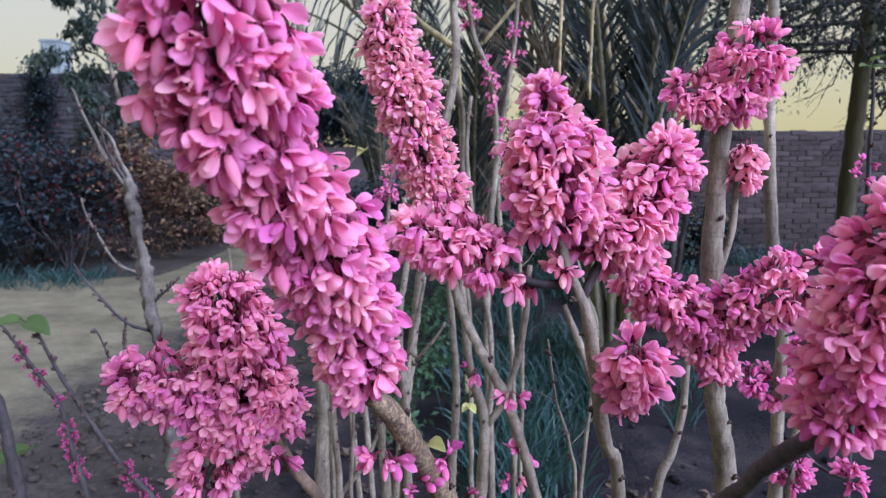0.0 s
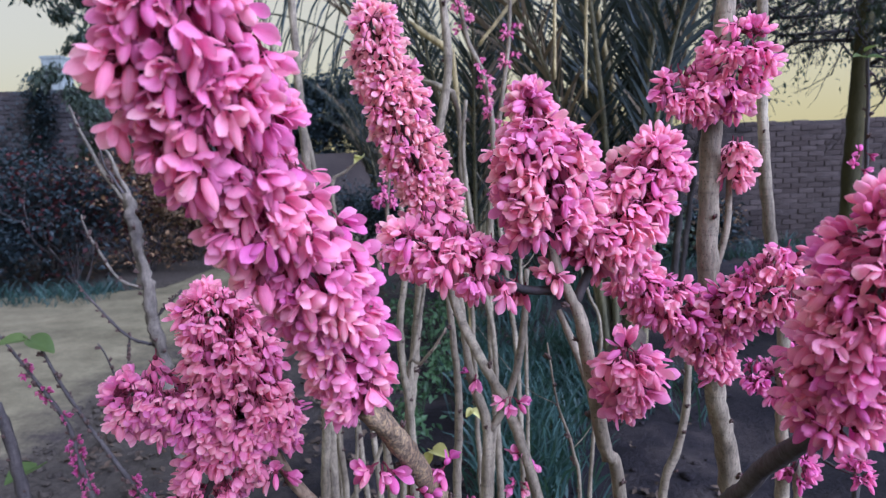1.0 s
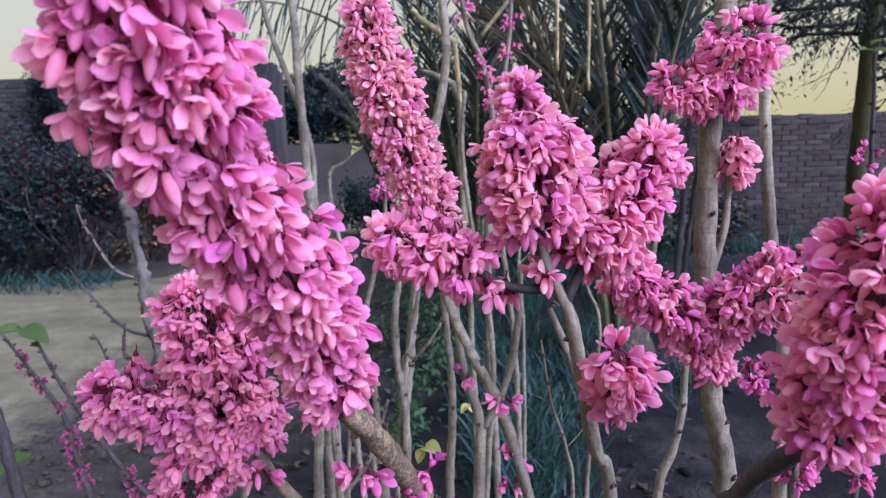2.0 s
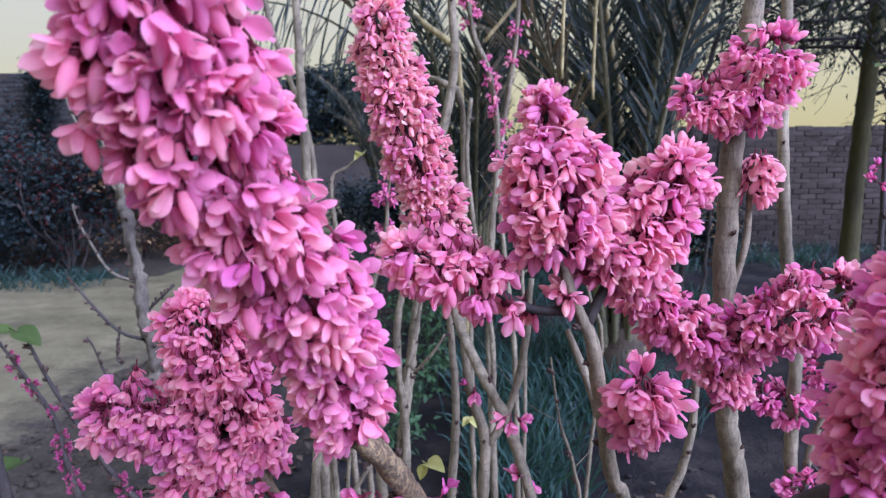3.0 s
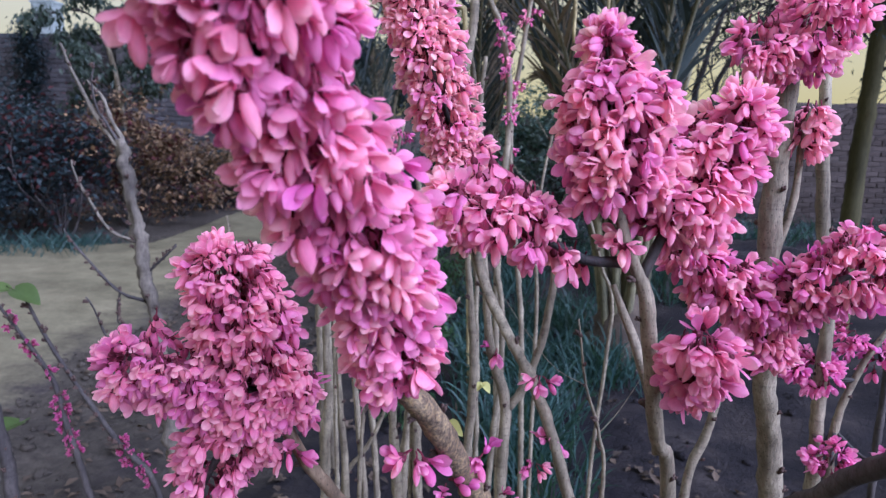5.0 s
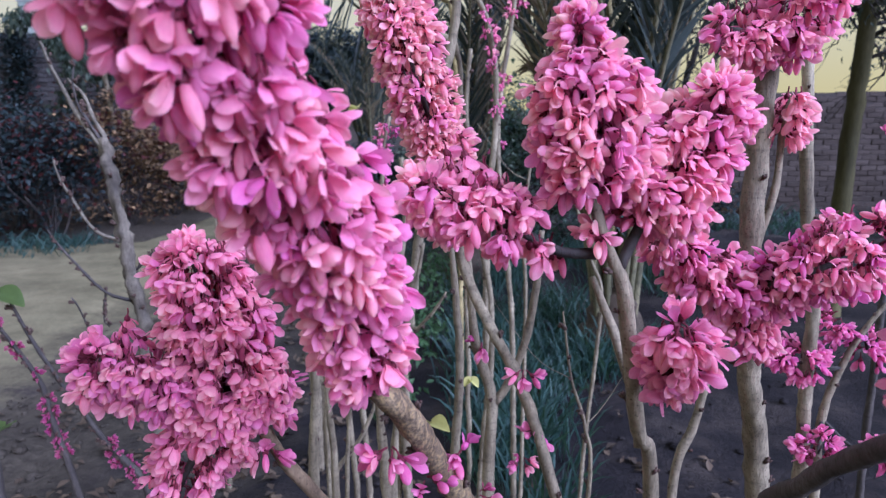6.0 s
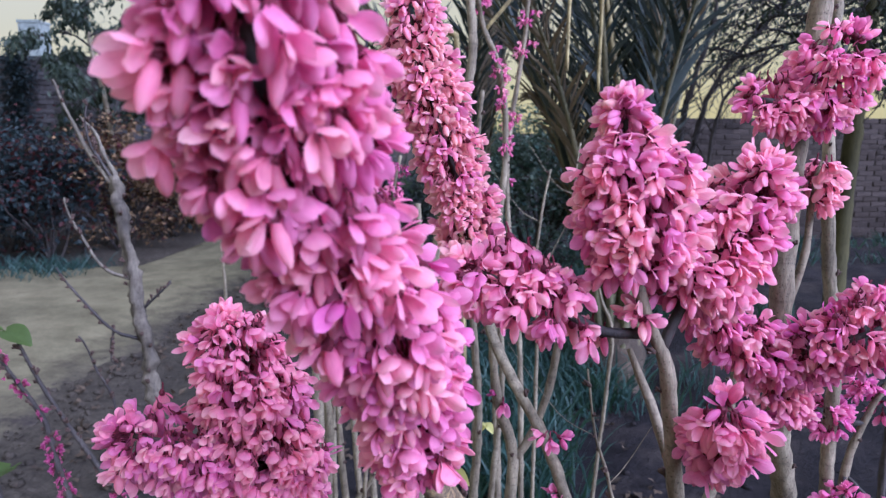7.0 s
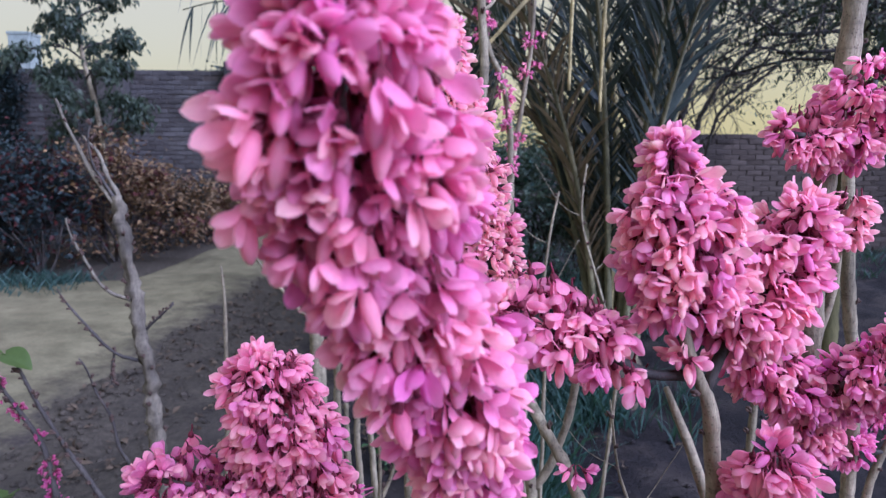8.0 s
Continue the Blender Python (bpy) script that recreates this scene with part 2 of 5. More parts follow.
def lane_material(name):
    """Trodden sand that goes over into dark soil along the lane's edge (UV x: metres in from that edge), with faint ruts and footmarks."""
    m, t, b, _ = shader(name)
    uv = t.nodes.new("ShaderNodeUVMap")
    sep = t.nodes.new("ShaderNodeSeparateXYZ")
    t.links.new(uv.outputs[0], sep.inputs[0])
    big, mid, fine = noise_node(t, 1.1, 6, 0.6), noise_node(t, 5.0, 6, 0.65), noise_node(t, 42, 5, 0.7)
    sand = ramp(t, big.outputs[0], [(0.3, (0.105, 0.094, 0.056)), (0.5, (0.165, 0.148, 0.088)), (0.75, (0.235, 0.208, 0.126))])
    sand = mixed(t, sand.outputs[0], ramp(t, mid.outputs[0], [(0.3, (0.62, 0.60, 0.58)), (0.62, (1.12, 1.12, 1.12))]).outputs[0], 0.75, "MULTIPLY")
    sand = mixed(t, sand, ramp(t, fine.outputs[0], [(0.25, (0.6, 0.6, 0.6)), (0.75, (1.3, 1.3, 1.3))]).outputs[0], 0.6, "MULTIPLY")
    dirt = ramp(t, fine.outputs[0], [(0.3, (0.022, 0.019, 0.019)), (0.55, (0.050, 0.042, 0.036)), (0.8, (0.10, 0.085, 0.065))])
    torn = t.nodes.new("ShaderNodeMath")
    torn.operation = "MULTIPLY_ADD"
    torn.inputs[1].default_value, torn.inputs[2].default_value = 0.9, -0.36
    t.links.new(mid.outputs[0], torn.inputs[0])
    gone = t.nodes.new("ShaderNodeMath")
    gone.operation = "ADD"
    t.links.new(sep.outputs[0], gone.inputs[0])
    t.links.new(torn.outputs[0], gone.inputs[1])
    share = ramp(t, gone.outputs[0], [(0.12, (1, 1, 1)), (0.34, (0.45, 0.45, 0.45)), (0.62, (0, 0, 0))])
    t.links.new(mixed(t, sand, dirt.outputs[0], share.outputs[0]), b.inputs["Base Color"])
    b.inputs["Roughness"].default_value = 0.92
    b.inputs["Specular IOR Level"].default_value = 0.15
    bumped(t, b, mid.outputs[0], 0.6, 0.03)
    return m


SAND = lane_material("sand")
BRICK = rough_stuff("brick_clay", [(0.3, (0.036, 0.031, 0.030)), (0.55, (0.058, 0.048, 0.043)), (0.8, (0.086, 0.071, 0.060))], 0.9, 30, 0.6, 0.01, pieces=True)
BRICK_GREY = rough_stuff("grey_brick", [(0.3, (0.033, 0.032, 0.035)), (0.55, (0.053, 0.050, 0.051)), (0.8, (0.078, 0.073, 0.070))], 0.9, 30, 0.6, 0.01, pieces=True)
MORTAR = rough_stuff("mud_mortar", [(0.3, (0.044, 0.038, 0.036)), (0.7, (0.070, 0.060, 0.054))], 1.2, 40, 0.7, 0.01)
PLASTER = rough_stuff("pale_plaster", [(0.3, (0.17, 0.20, 0.19)), (0.7, (0.26, 0.29, 0.27))], 0.8, 8, 0.3, 0.02)
GREEN_BARK = rough_stuff("green_bark", [(0.3, (0.045, 0.043, 0.020)), (0.55, (0.085, 0.079, 0.033)), (0.8, (0.14, 0.12, 0.06))], 5, 60, 0.6, 0.006, 0.75, (1, 1, 0.25))

# ---------------------------------------------------------------- mesh helpers


def part(name, bm, material, parent=None, label="", smooth=True):
    """Links a bmesh as one mesh object under a thing or a part."""
    me = bpy.data.meshes.new(name)
    bm.to_mesh(me)
    bm.free()
    for mat in material if isinstance(material, (list, tuple)) else (material,):
        me.materials.append(mat)
    if smooth:
        me.shade_smooth()
    ob = new(name, me)
    ob.parent = parent
    if label:
        tagged(ob, label)
    return ob


def sheet(name, verts, faces, material, parent=None, label="", smooth=True):
    me = bpy.data.meshes.new(name)
    me.from_pydata(verts, [], faces)
    for mat in material if isinstance(material, (list, tuple)) else (material,):
        me.materials.append(mat)
    if smooth:
        me.shade_smooth()
    ob = new(name, me)
    ob.parent = parent
    if label:
        tagged(ob, label)
    return ob


def thing(name, at, label, category, group="", kind=""):
    ob = new(name)
    ob.empty_display_size = 0.05
    ob.location = at
    return tagged(ob, label, category, group, kind)


def spline(pts, step):
    """Catmull-Rom through the points, resampled at about that step."""
    p = [Vector(q) for q in pts]
    p = [p[0] * 2 - p[1]] + p + [p[-1] * 2 - p[-2]]
    out, where = [], []
    for k in range(1, len(p) - 2):
        n = max(2, int((p[k + 1] - p[k]).length / step))
        for j in range(n):
            u = j / n
            a, b, c, d = p[k - 1], p[k], p[k + 1], p[k + 2]
            out.append(0.5 * (2 * b + (c - a) * u + (2 * a - 5 * b + 4 * c - d) * u * u + (3 * b - a - 3 * c + d) * u ** 3))
            where.append(k - 1 + u)
    out.append(p[-2].copy())
    where.append(len(p) - 3)
    return out, where


def frames(path):
    """Turning-free side vectors along a path."""
    res, side = [], None
    for k, q in enumerate(path):
        d = (path[min(k + 1, len(path) - 1)] - path[max(k - 1, 0)]).normalized()
        if side is None:
            side = d.orthogonal().normalized()
        side = (side - d * side.dot(d)).normalized()
        res.append((d, side, d.cross(side)))
    return res


def tube(bm, pts, radii, sides=8, step=0.02, wobble=0.0, lump=0.0):
    """A tapering limb through the points; wobble bends it, lump swells its radius."""
    path, where = spline(pts, step)
    off = random.random() * 50
    if wobble:
        for k in range(1, len(path) - 1):
            q = path[k] * 10 + Vector((off, off, off))
            path[k] = path[k] + Vector((noise.noise(q), noise.noise(q + Vector((9, 0, 0))), 0.0)) * wobble
    rings = []
    for (d, s, c), q, w in zip(frames(path), path, where):
        i = min(int(w), len(radii) - 2)
        r = radii[i] + (radii[i + 1] - radii[i]) * (w - i)
        ring = []
        for j in range(sides):
            a = 2 * math.pi * j / sides
            e = s * math.cos(a) + c * math.sin(a)
            swell = 1 + lump * (noise.noise(q * 45 + e * 0.8 + Vector((off, 0, 0))) + 0.6 * noise.noise(q * 130 + e * 1.6))
            ring.append(bm.verts.new(q + e * r * swell))
        rings.append(ring)
    for a, b in zip(rings, rings[1:]):
        for j in range(sides):
            bm.faces.new((a[j], a[(j + 1) % sides], b[(j + 1) % sides], b[j]))
    bm.faces.new(rings[-1])
    bm.faces.new(rings[0][::-1])
    return path


def petal(bm, uvl, length, width, turn, cup=0.35, curl=0.3, seed=0, nu=4, nv=7):
    """One spoon-shaped petal along +z with a narrow claw, cupped across and curled along, laid by the matrix turn."""
    rnd = random.Random(seed)
    ph, ruff = rnd.random() * 6, rnd.uniform(0.01, 0.06)
    grid = []
    for j in range(nv + 1):
        v = math.sin(math.pi / 2 * j / nv)
        if v < 0.66:
            w = 0.2 + 0.8 * (v / 0.66) ** 2 * (3 - 2 * v / 0.66)
        else:
            w = max(0.3, math.sqrt(max(0.0, 1 - ((v - 0.66) / 0.342) ** 2)))
        w *= width * 0.5
        row = []
        for i in range(nu + 1):
            u = 2 * i / nu - 1
            x = u * w
            y = cup * w * (1 - u * u) + curl * length * v * v * 0.5 + ruff * length * v * math.sin(3 * u + ph)
            z = length * (v - 0.035 * v * v * v * u * u)
            vert = bm.verts.new(turn @ Vector((x, y, z)))
            row.append((vert, (u * 0.5 + 0.5, v)))
        grid.append(row)
    for j in range(nv):
        for i in range(nu):
            q = (grid[j][i], grid[j][i + 1], grid[j + 1][i + 1], grid[j + 1][i])
            f = bm.faces.new([a for a, _ in q])
            for loop, (_, uv) in zip(f.loops, q):
                loop[uvl].uv = uv
            f.smooth = True


def pod(bm, uvl, length, width, height, turn, bend=0.2, seed=0, nu=8, nv=7):
    """The closed keel of a pea flower: a plump teardrop along +z, flattened from the sides, bent and creased along its seam."""
    rnd = random.Random(seed)
    fat, ph = rnd.uniform(0.50, 0.66), rnd.uniform(-0.3, 0.3)
    rings = []
    for j in range(nv + 1):
        v = 0.5 - 0.5 * math.cos(math.pi * j / nv)
        r = 0.18 * (1 - v) + (math.sin(math.pi * min(1.0, v ** (0.69 / -math.log(fat)))) ** 0.6 if 0 < v < 1 else 0.0)
        ring = []
        for i in range(nu):
            a = 2 * math.pi * i / nu + ph
            crease = 1 - 0.16 * max(0.0, math.cos(a - math.pi / 2)) ** 6
            ring.append((bm.verts.new(turn @ Vector((math.cos(a) * r * width / 2, math.sin(a) * r * crease * height / 2 + bend * length * v * v, length * v))), v))
        rings.append(ring)
    for a, b in zip(rings, rings[1:]):
        for i in range(nu):
            n = (i + 1) % nu
            f = bm.faces.new((a[i][0], a[n][0], b[n][0], b[i][0]))
            for loop, uv in zip(f.loops, ((i / nu, a[i][1]), ((i + 1) / nu, a[n][1]), ((i + 1) / nu, b[n][1]), (i / nu, b[i][1]))):
                loop[uvl].uv = uv
            f.smooth = True


def flower_mesh(name, seed, openness, material, size=1.0):
    """A pea-shaped redbud flower: stalk, dark calyx, two keel petals, two wings and a small standard. +z points away from the bark, +y up."""
    rnd = random.Random(seed)
    bm = bmesh.new()
    uvl = bm.loops.layers.uv.new("UVMap")
    j = lambda s: rnd.uniform(-s, s)
    tube(bm, [(0, 0.0008, -0.007), (j(0.0008), 0.0012, -0.0035), (0, 0, 0.0)], [0.0006, 0.0006, 0.0008], 5, 0.004)
    tube(bm, [(0, 0, -0.001), (0, 0, 0.0015), (0, 0, 0.004)], [0.0012, 0.0026, 0.0022], 7, 0.0015)
    for f in bm.faces:
        f.material_index = 1
    base = Matrix.Translation((0, 0, 0.002))
    o = openness
    pod(bm, uvl, 0.0150 + j(0.0024), 0.0044 + j(0.0006), 0.0062 + j(0.0009), base @ pose(0, -0.0008, 0, 12 + 10 * o + j(8), j(7), j(12)), -0.10 + j(0.08), seed * 9)
    for s in (-1, 1):
        wing = base @ pose(s * 0.0012, 0.0012, 0, -(10 + 42 * o + j(12)), s * (14 + 22 * o + j(10)), 0) @ pose(0, 0, 0, 0, 0, s * (58 - 48 * o + j(20)))
        petal(bm, uvl, 0.0140 + j(0.0024), 0.0076 + j(0.0012), wing, 0.3 + j(0.25), -0.25 * o + j(0.25), seed * 9 + 3 + s)
    std = base @ pose(0, 0.002, 0, -(34 + 50 * o + j(14)), j(12), j(20))
    petal(bm, uvl, 0.0112 + j(0.001), 0.0092, std, 0.3, -0.4 * o + j(0.2), seed * 9 + 6)
    bmesh.ops.scale(bm, vec=(size, size, size), verts=bm.verts)
    me = bpy.data.meshes.new(name)
    bm.to_mesh(me)
    bm.free()
    me.materials.append(material)
    me.materials.append(CALYX)
    return me


FLOWERS = [flower_mesh("flower", 11 + k, (0.1, 0.35, 0.6, 0.9, 0.2, 0.7, 0.05, 0.45)[k], PETAL, 1.1) for k in range(8)]
FLOWER_BUDS = [flower_mesh("flower", 51 + k, 0.0, PETAL_BUD, 0.72) for k in range(3)]
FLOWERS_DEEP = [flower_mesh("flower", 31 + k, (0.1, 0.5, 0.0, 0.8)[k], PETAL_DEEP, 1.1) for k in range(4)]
FLOWERS_PALE = [flower_mesh("flower", 71 + k, (0.3, 0.7, 0.9, 0.5)[k], PETAL_PALE, 1.1) for k in range(4)]
MIXED = FLOWERS + FLOWERS_PALE * 2
# Deeper petals mixed in: darkness at the view's right edge put into colour.
DIMMED = FLOWERS + FLOWERS_DEEP
BUD_BM = bmesh.new()
for dx, dy, dz, r in ((0, 0, 0, 0.0030), (0.0014, 0.001, 0.003, 0.0022), (-0.0016, 0.0005, 0.0026, 0.0020), (0.0006, -0.0018, 0.0034, 0.0017)):
    bmesh.ops.create_icosphere(BUD_BM, subdivisions=1, radius=r, matrix=Matrix.Translation((dx, dy, dz)) @ Matrix.Diagonal((0.8, 0.8, 1.5, 1)))
BUD_MESH = bpy.data.meshes.new("bud")
BUD_BM.to_mesh(BUD_MESH)
BUD_BM.free()
BUD_MESH.materials.append(BUD)
BUD_MESH.shade_smooth()


def mesh_part(name, me, parent, m):
    ob = new(name, me)
    ob.parent = parent
    ob.matrix_basis = Matrix.Translation(-parent.location) @ m if parent.type == "EMPTY" else m
    return ob


def facing(at, out, up, roll=0.0, size=1.0):
    """A pose at a place whose z points out and whose y leans to up."""
    z = out.normalized()
    y = up - z * up.dot(z)
    y = y.normalized() if y.length > 1e-3 else z.orthogonal().normalized()
    x = y.cross(z)
    m = Matrix((x, y, z)).transposed().to_4x4()
    return Matrix.Translation(at) @ m @ pose(0, 0, 0, 0, 0, roll) @ Matrix.Scale(size, 4)


def joined_flowers(owner, placed):
    """The flowers deep inside a spike, too crowded to tell apart, as one mesh."""
    co, polys, uvs, mats, n0 = [], [], [], [], 0
    for me, m in placed:
        m = Matrix.Translation(-owner.location) @ m
        co += [m @ v.co for v in me.vertices]
        layer = me.uv_layers[0].data
        for p in me.polygons:
            polys.append([n0 + i for i in p.vertices])
            mats.append(p.material_index)
            uvs += [c for i in p.loop_indices for c in layer[i].uv]
        n0 = len(co)
    me = bpy.data.meshes.new("inner_bloom")
    me.from_pydata(co, [], polys)
    me.uv_layers.new(name="UVMap").data.foreach_set("uv", uvs)
    me.polygons.foreach_set("material_index", mats)
    for mat in placed[0][0].materials:
        me.materials.append(mat)
    me.shade_smooth()
    ob = new("inner_bloom", me)
    ob.parent = owner
    return tagged(ob, kind="stuff")


def bloom(owner, pts, radii, count, seed, droop=0.35, size=1.0, meshes=None, lo=0.0, hi=1.0, cap=True, inner=0):
    """Flowers in bunches round a stretch of a limb, out to the given radii, hanging; inner: how many more fill the inside."""
    hidden = []
    rnd = random.Random(seed)
    path, where = spline(pts, 0.006)
    fr = frames(path)
    up = Vector((0, 0, 1))
    bunches = max(2, (count + inner) // 6)
    knots = []
    for k in range(bunches):
        knots.append(((k * 0.754877666 + rnd.uniform(-0.015, 0.015)) % 1.0, k * 3.58041 + rnd.uniform(-0.4, 0.4), rnd.uniform(0.82, 1.08), rnd.uniform(-0.3, 0.4), rnd.uniform(0.3, 1.9)))
        if cap and k % 12 == 5:
            knots[-1] = (rnd.uniform(0.94, 1.0), k * 2.4, 0.95, rnd.uniform(0.0, 1.6), 0.3)
    span = 0.011 / max(0.02, 0.006 * len(path) * (hi - lo))
    for k in range(count + inner):
        dome = cap and (k % bunches) % 12 == 5
        share, turn, swell, tilt, hang = knots[k % bunches]
        s = lo + (hi - lo) * min(1.0, max(0.0, share + rnd.gauss(0, span)))
        i = min(int(s * (len(path) - 1)), len(path) - 1)
        w = where[i]
        n = min(int(w), len(radii) - 2)
        r = radii[n] + (radii[n + 1] - radii[n]) * (w - n)
        d, a, b = fr[i]
        ang = turn + rnd.gauss(0, 0.42)
        out = a * math.cos(ang) + b * math.sin(ang)
        lift = tilt + rnd.uniform(-0.25, 0.25)
        way = (out + d * lift - up * droop * (hang + rnd.uniform(0.0, 0.9)) + Vector((rnd.gauss(0, 0.24), rnd.gauss(0, 0.24), rnd.gauss(0, 0.2)))).normalized()
        depth = swell if rnd.random() < 0.78 else swell * rnd.uniform(0.6, 0.9)
        if k >= count:
            depth = rnd.uniform(0.5, 0.9)
        reach = max(0.004, r * depth * rnd.uniform(0.9, 1.06) - 0.0150 * size * max(0.25, way.dot(out)))
        at = path[i] + out * reach + d * (reach * lift * 0.3)
        if dome:
            near = rnd.random()
            out = a * math.cos(k * 2.4) + b * math.sin(k * 2.4)
            at = path[-1] + out * reach * near + d * r * (0.6 * math.sqrt(1 - 0.9 * near * near) - 0.32)
            way = (out * near + d * (1.0 - near) - up * droop * 0.5 * rnd.random() + Vector((rnd.gauss(0, 0.35), rnd.gauss(0, 0.35), rnd.gauss(0, 0.25)))).normalized()
        me = rnd.choice(meshes or FLOWERS)
        m = facing(at, way, up + d * 0.3 + out * 0.3 + Vector((rnd.uniform(-0.4, 0.4), rnd.uniform(-0.4, 0.4), 0)), rnd.uniform(-35, 35), size * rnd.uniform(0.8, 1.22))
        if k >= count:
            hidden.append((me, m))
        else:
            mesh_part("flower", me, owner, m)
    if hidden:
        joined_flowers(owner, hidden)


def buds(owner, pts, count, seed, lo=0.0, size=1.0, radius=0.004):
    rnd = random.Random(seed)
    path, _ = spline(pts, 0.01)
    fr = frames(path)
    for k in range(count):
        i = int((lo + (1 - lo) * (k + rnd.random()) / count) * (len(path) - 1))
        d, a, b = fr[i]
        ang = rnd.random() * 6.28
        out = a * math.cos(ang) + b * math.sin(ang)
        mesh_part("bud", BUD_MESH, owner, facing(path[i] + out * radius, out + d, d, 0, size * rnd.uniform(0.6, 1.3)))


def limb(owner, name, pts, radii, material=None, sides=8, wobble=0.003, lump=0.25, step=0.012):
    base = owner.location
    bm = bmesh.new()
    tube(bm, [Vector(p) - base for p in pts], radii, sides, step, wobble, lump)
    return part(name, bm, material or BARK, owner)


def rooted(pts, dx=0.05, dy=0.08):
    """The same limb with its way down to the soil put before it."""
    x, y, z = pts[0]
    return [(x + dx, y + dy, -0.04), (x + dx * 0.6, y + dy * 0.6, z * 0.5), *pts]


def redbud(label, pts, radii, dx=0.05, dy=0.08, material=None, sides=9, lump=0.25):
    """A redbud stem that rises from the soil, as a thing; returns it and its whole line."""
    line = rooted(pts, dx, dy)
    own = thing("redbud_stem", line[0], label, "shrub stem", "redbud stems in the bed")
    limb(own, "stem", line, [radii[0] * 1.25, radii[0] * 1.1, *radii], material, sides, 0.0022, lump)
    return own


def leaf_mesh(name, length, width, fold, material, seed=0):
    """A broad heart-shaped blade on a short stalk, folded along its midrib."""
    bm = bmesh.new()
    rnd = random.Random(seed)
    rows = []
    for j in range(8):
        v = j / 7
        w = width * 0.5 * math.sin(math.pi * min(1.0, v * 0.92 + 0.06)) ** 0.75 * (1.15 - 0.4 * v)
        row = []
        for i in range(-3, 4):
            u = i / 3
            row.append(bm.verts.new((u * w, length * (v - 0.12 * abs(u) * (1 - v)), abs(u) * w * fold - length * 0.25 * v * v + rnd.uniform(-1, 1) * 0.01 * length)))
        rows.append(row)
    for a, b in zip(rows, rows[1:]):
        for i in range(6):
            bm.faces.new((a[i], a[i + 1], b[i + 1], b[i]))
    tube(bm, [(0, -length * 0.35, 0.004), (0, -length * 0.1, 0.001), (0, 0.02 * length, 0)], [length * 0.02] * 3, 5, length * 0.1)
    me = bpy.data.meshes.new(name)
    bm.to_mesh(me)
    bm.free()
    me.materials.append(material)
    me.shade_smooth()
    return me


def blades(name, places, material, parent=None, label="", rnd=None, width=0.012, bend=0.5, rows=3):
    """Many narrow leaves in one mesh: each place is (root, way, length)."""
    rnd = rnd or random.Random(1)
    verts, faces = [], []
    for root, way, length in places:
        way = Vector(way).normalized()
        side = way.cross(Vector((rnd.uniform(-1, 1), rnd.uniform(-1, 1), rnd.uniform(-0.4, 0.4))))
        side = side.normalized() if side.length > 1e-4 else way.orthogonal().normalized()
        drop = Vector((0, 0, -1)) * bend * length
        n0 = len(verts)
        w = width * rnd.uniform(0.7, 1.25)
        for j in range(rows + 1):
            v = j / rows
            q = Vector(root) + way * length * v + drop * v * v
            ww = w * 0.5 * (1 - v ** 2.2) * (0.55 + 0.9 * min(v * 2.5, 0.5)) if j < rows else 0
            if j < rows:
                verts += [q - side * ww, q + side * ww]
            else:
                verts.append(q)
        for j in range(rows - 1):
            a = n0 + 2 * j
            faces.append((a, a + 1, a + 3, a + 2))
        faces.append((n0 + 2 * rows - 2, n0 + 2 * rows - 1, n0 + 2 * rows))
    return sheet(name, verts, faces, material, parent, label, smooth=False)


def leaf_cloud(name, centres, count, leaf, material, parent, seed, label="", flat=0.4, aspect=0.55, hang=0.0):
    """A crown of small pointed leaves scattered round twig ends."""
    rnd = random.Random(seed)
    verts, faces = [], []
    for k in range(count):
        c, spread = rnd.choice(centres)
        d = Vector((rnd.gauss(0, 1), rnd.gauss(0, 1), rnd.gauss(0, 0.8)))
        p = Vector(c) + d * spread * 0.5
        along = Vector((rnd.uniform(-1, 1), rnd.uniform(-1, 1), rnd.uniform(-0.7, 0.5) - hang)).normalized()
        side = along.cross(Vector((rnd.uniform(-flat, flat), rnd.uniform(-flat, flat), 1)))
        side = side.normalized() if side.length > 1e-4 else along.orthogonal().normalized()
        up = side.cross(along)
        ln = leaf * rnd.uniform(0.6, 1.3)
        w = ln * aspect * 0.5
        n0 = len(verts)
        verts += [p, p + along * ln * 0.45 - side * w + up * w * 0.3, p + along * ln - up * ln * 0.12, p + along * ln * 0.45 + side * w + up * w * 0.3, p + along * ln * 0.5]
        faces += [(n0, n0 + 4, n0 + 1), (n0 + 1, n0 + 4, n0 + 2), (n0 + 2, n0 + 4, n0 + 3), (n0 + 3, n0 + 4, n0)]
    return sheet(name, verts, faces, material, parent, label, smooth=False)

# ---------------------------------------------------------------- ground and lane


def lane_right(y):
    return -2.32 + 0.072 * y + 0.10 + 0.16 * noise.noise(Vector((3.1, y * 0.9, 0.4))) + 0.12 * noise.noise(Vector((7.3, y * 3.1, 1.4)))


def lane_left(y):
    k = min(1.0, max(0.0, (y - 6.25) / 1.0))
    k = k * k * (3 - 2 * k)
    return -14.0 * (1 - k) + (-3.25 + 0.03 * (y - 7)) * k + 0.15 * noise.noise(Vector((1.7, y * 0.8, 2.4)))


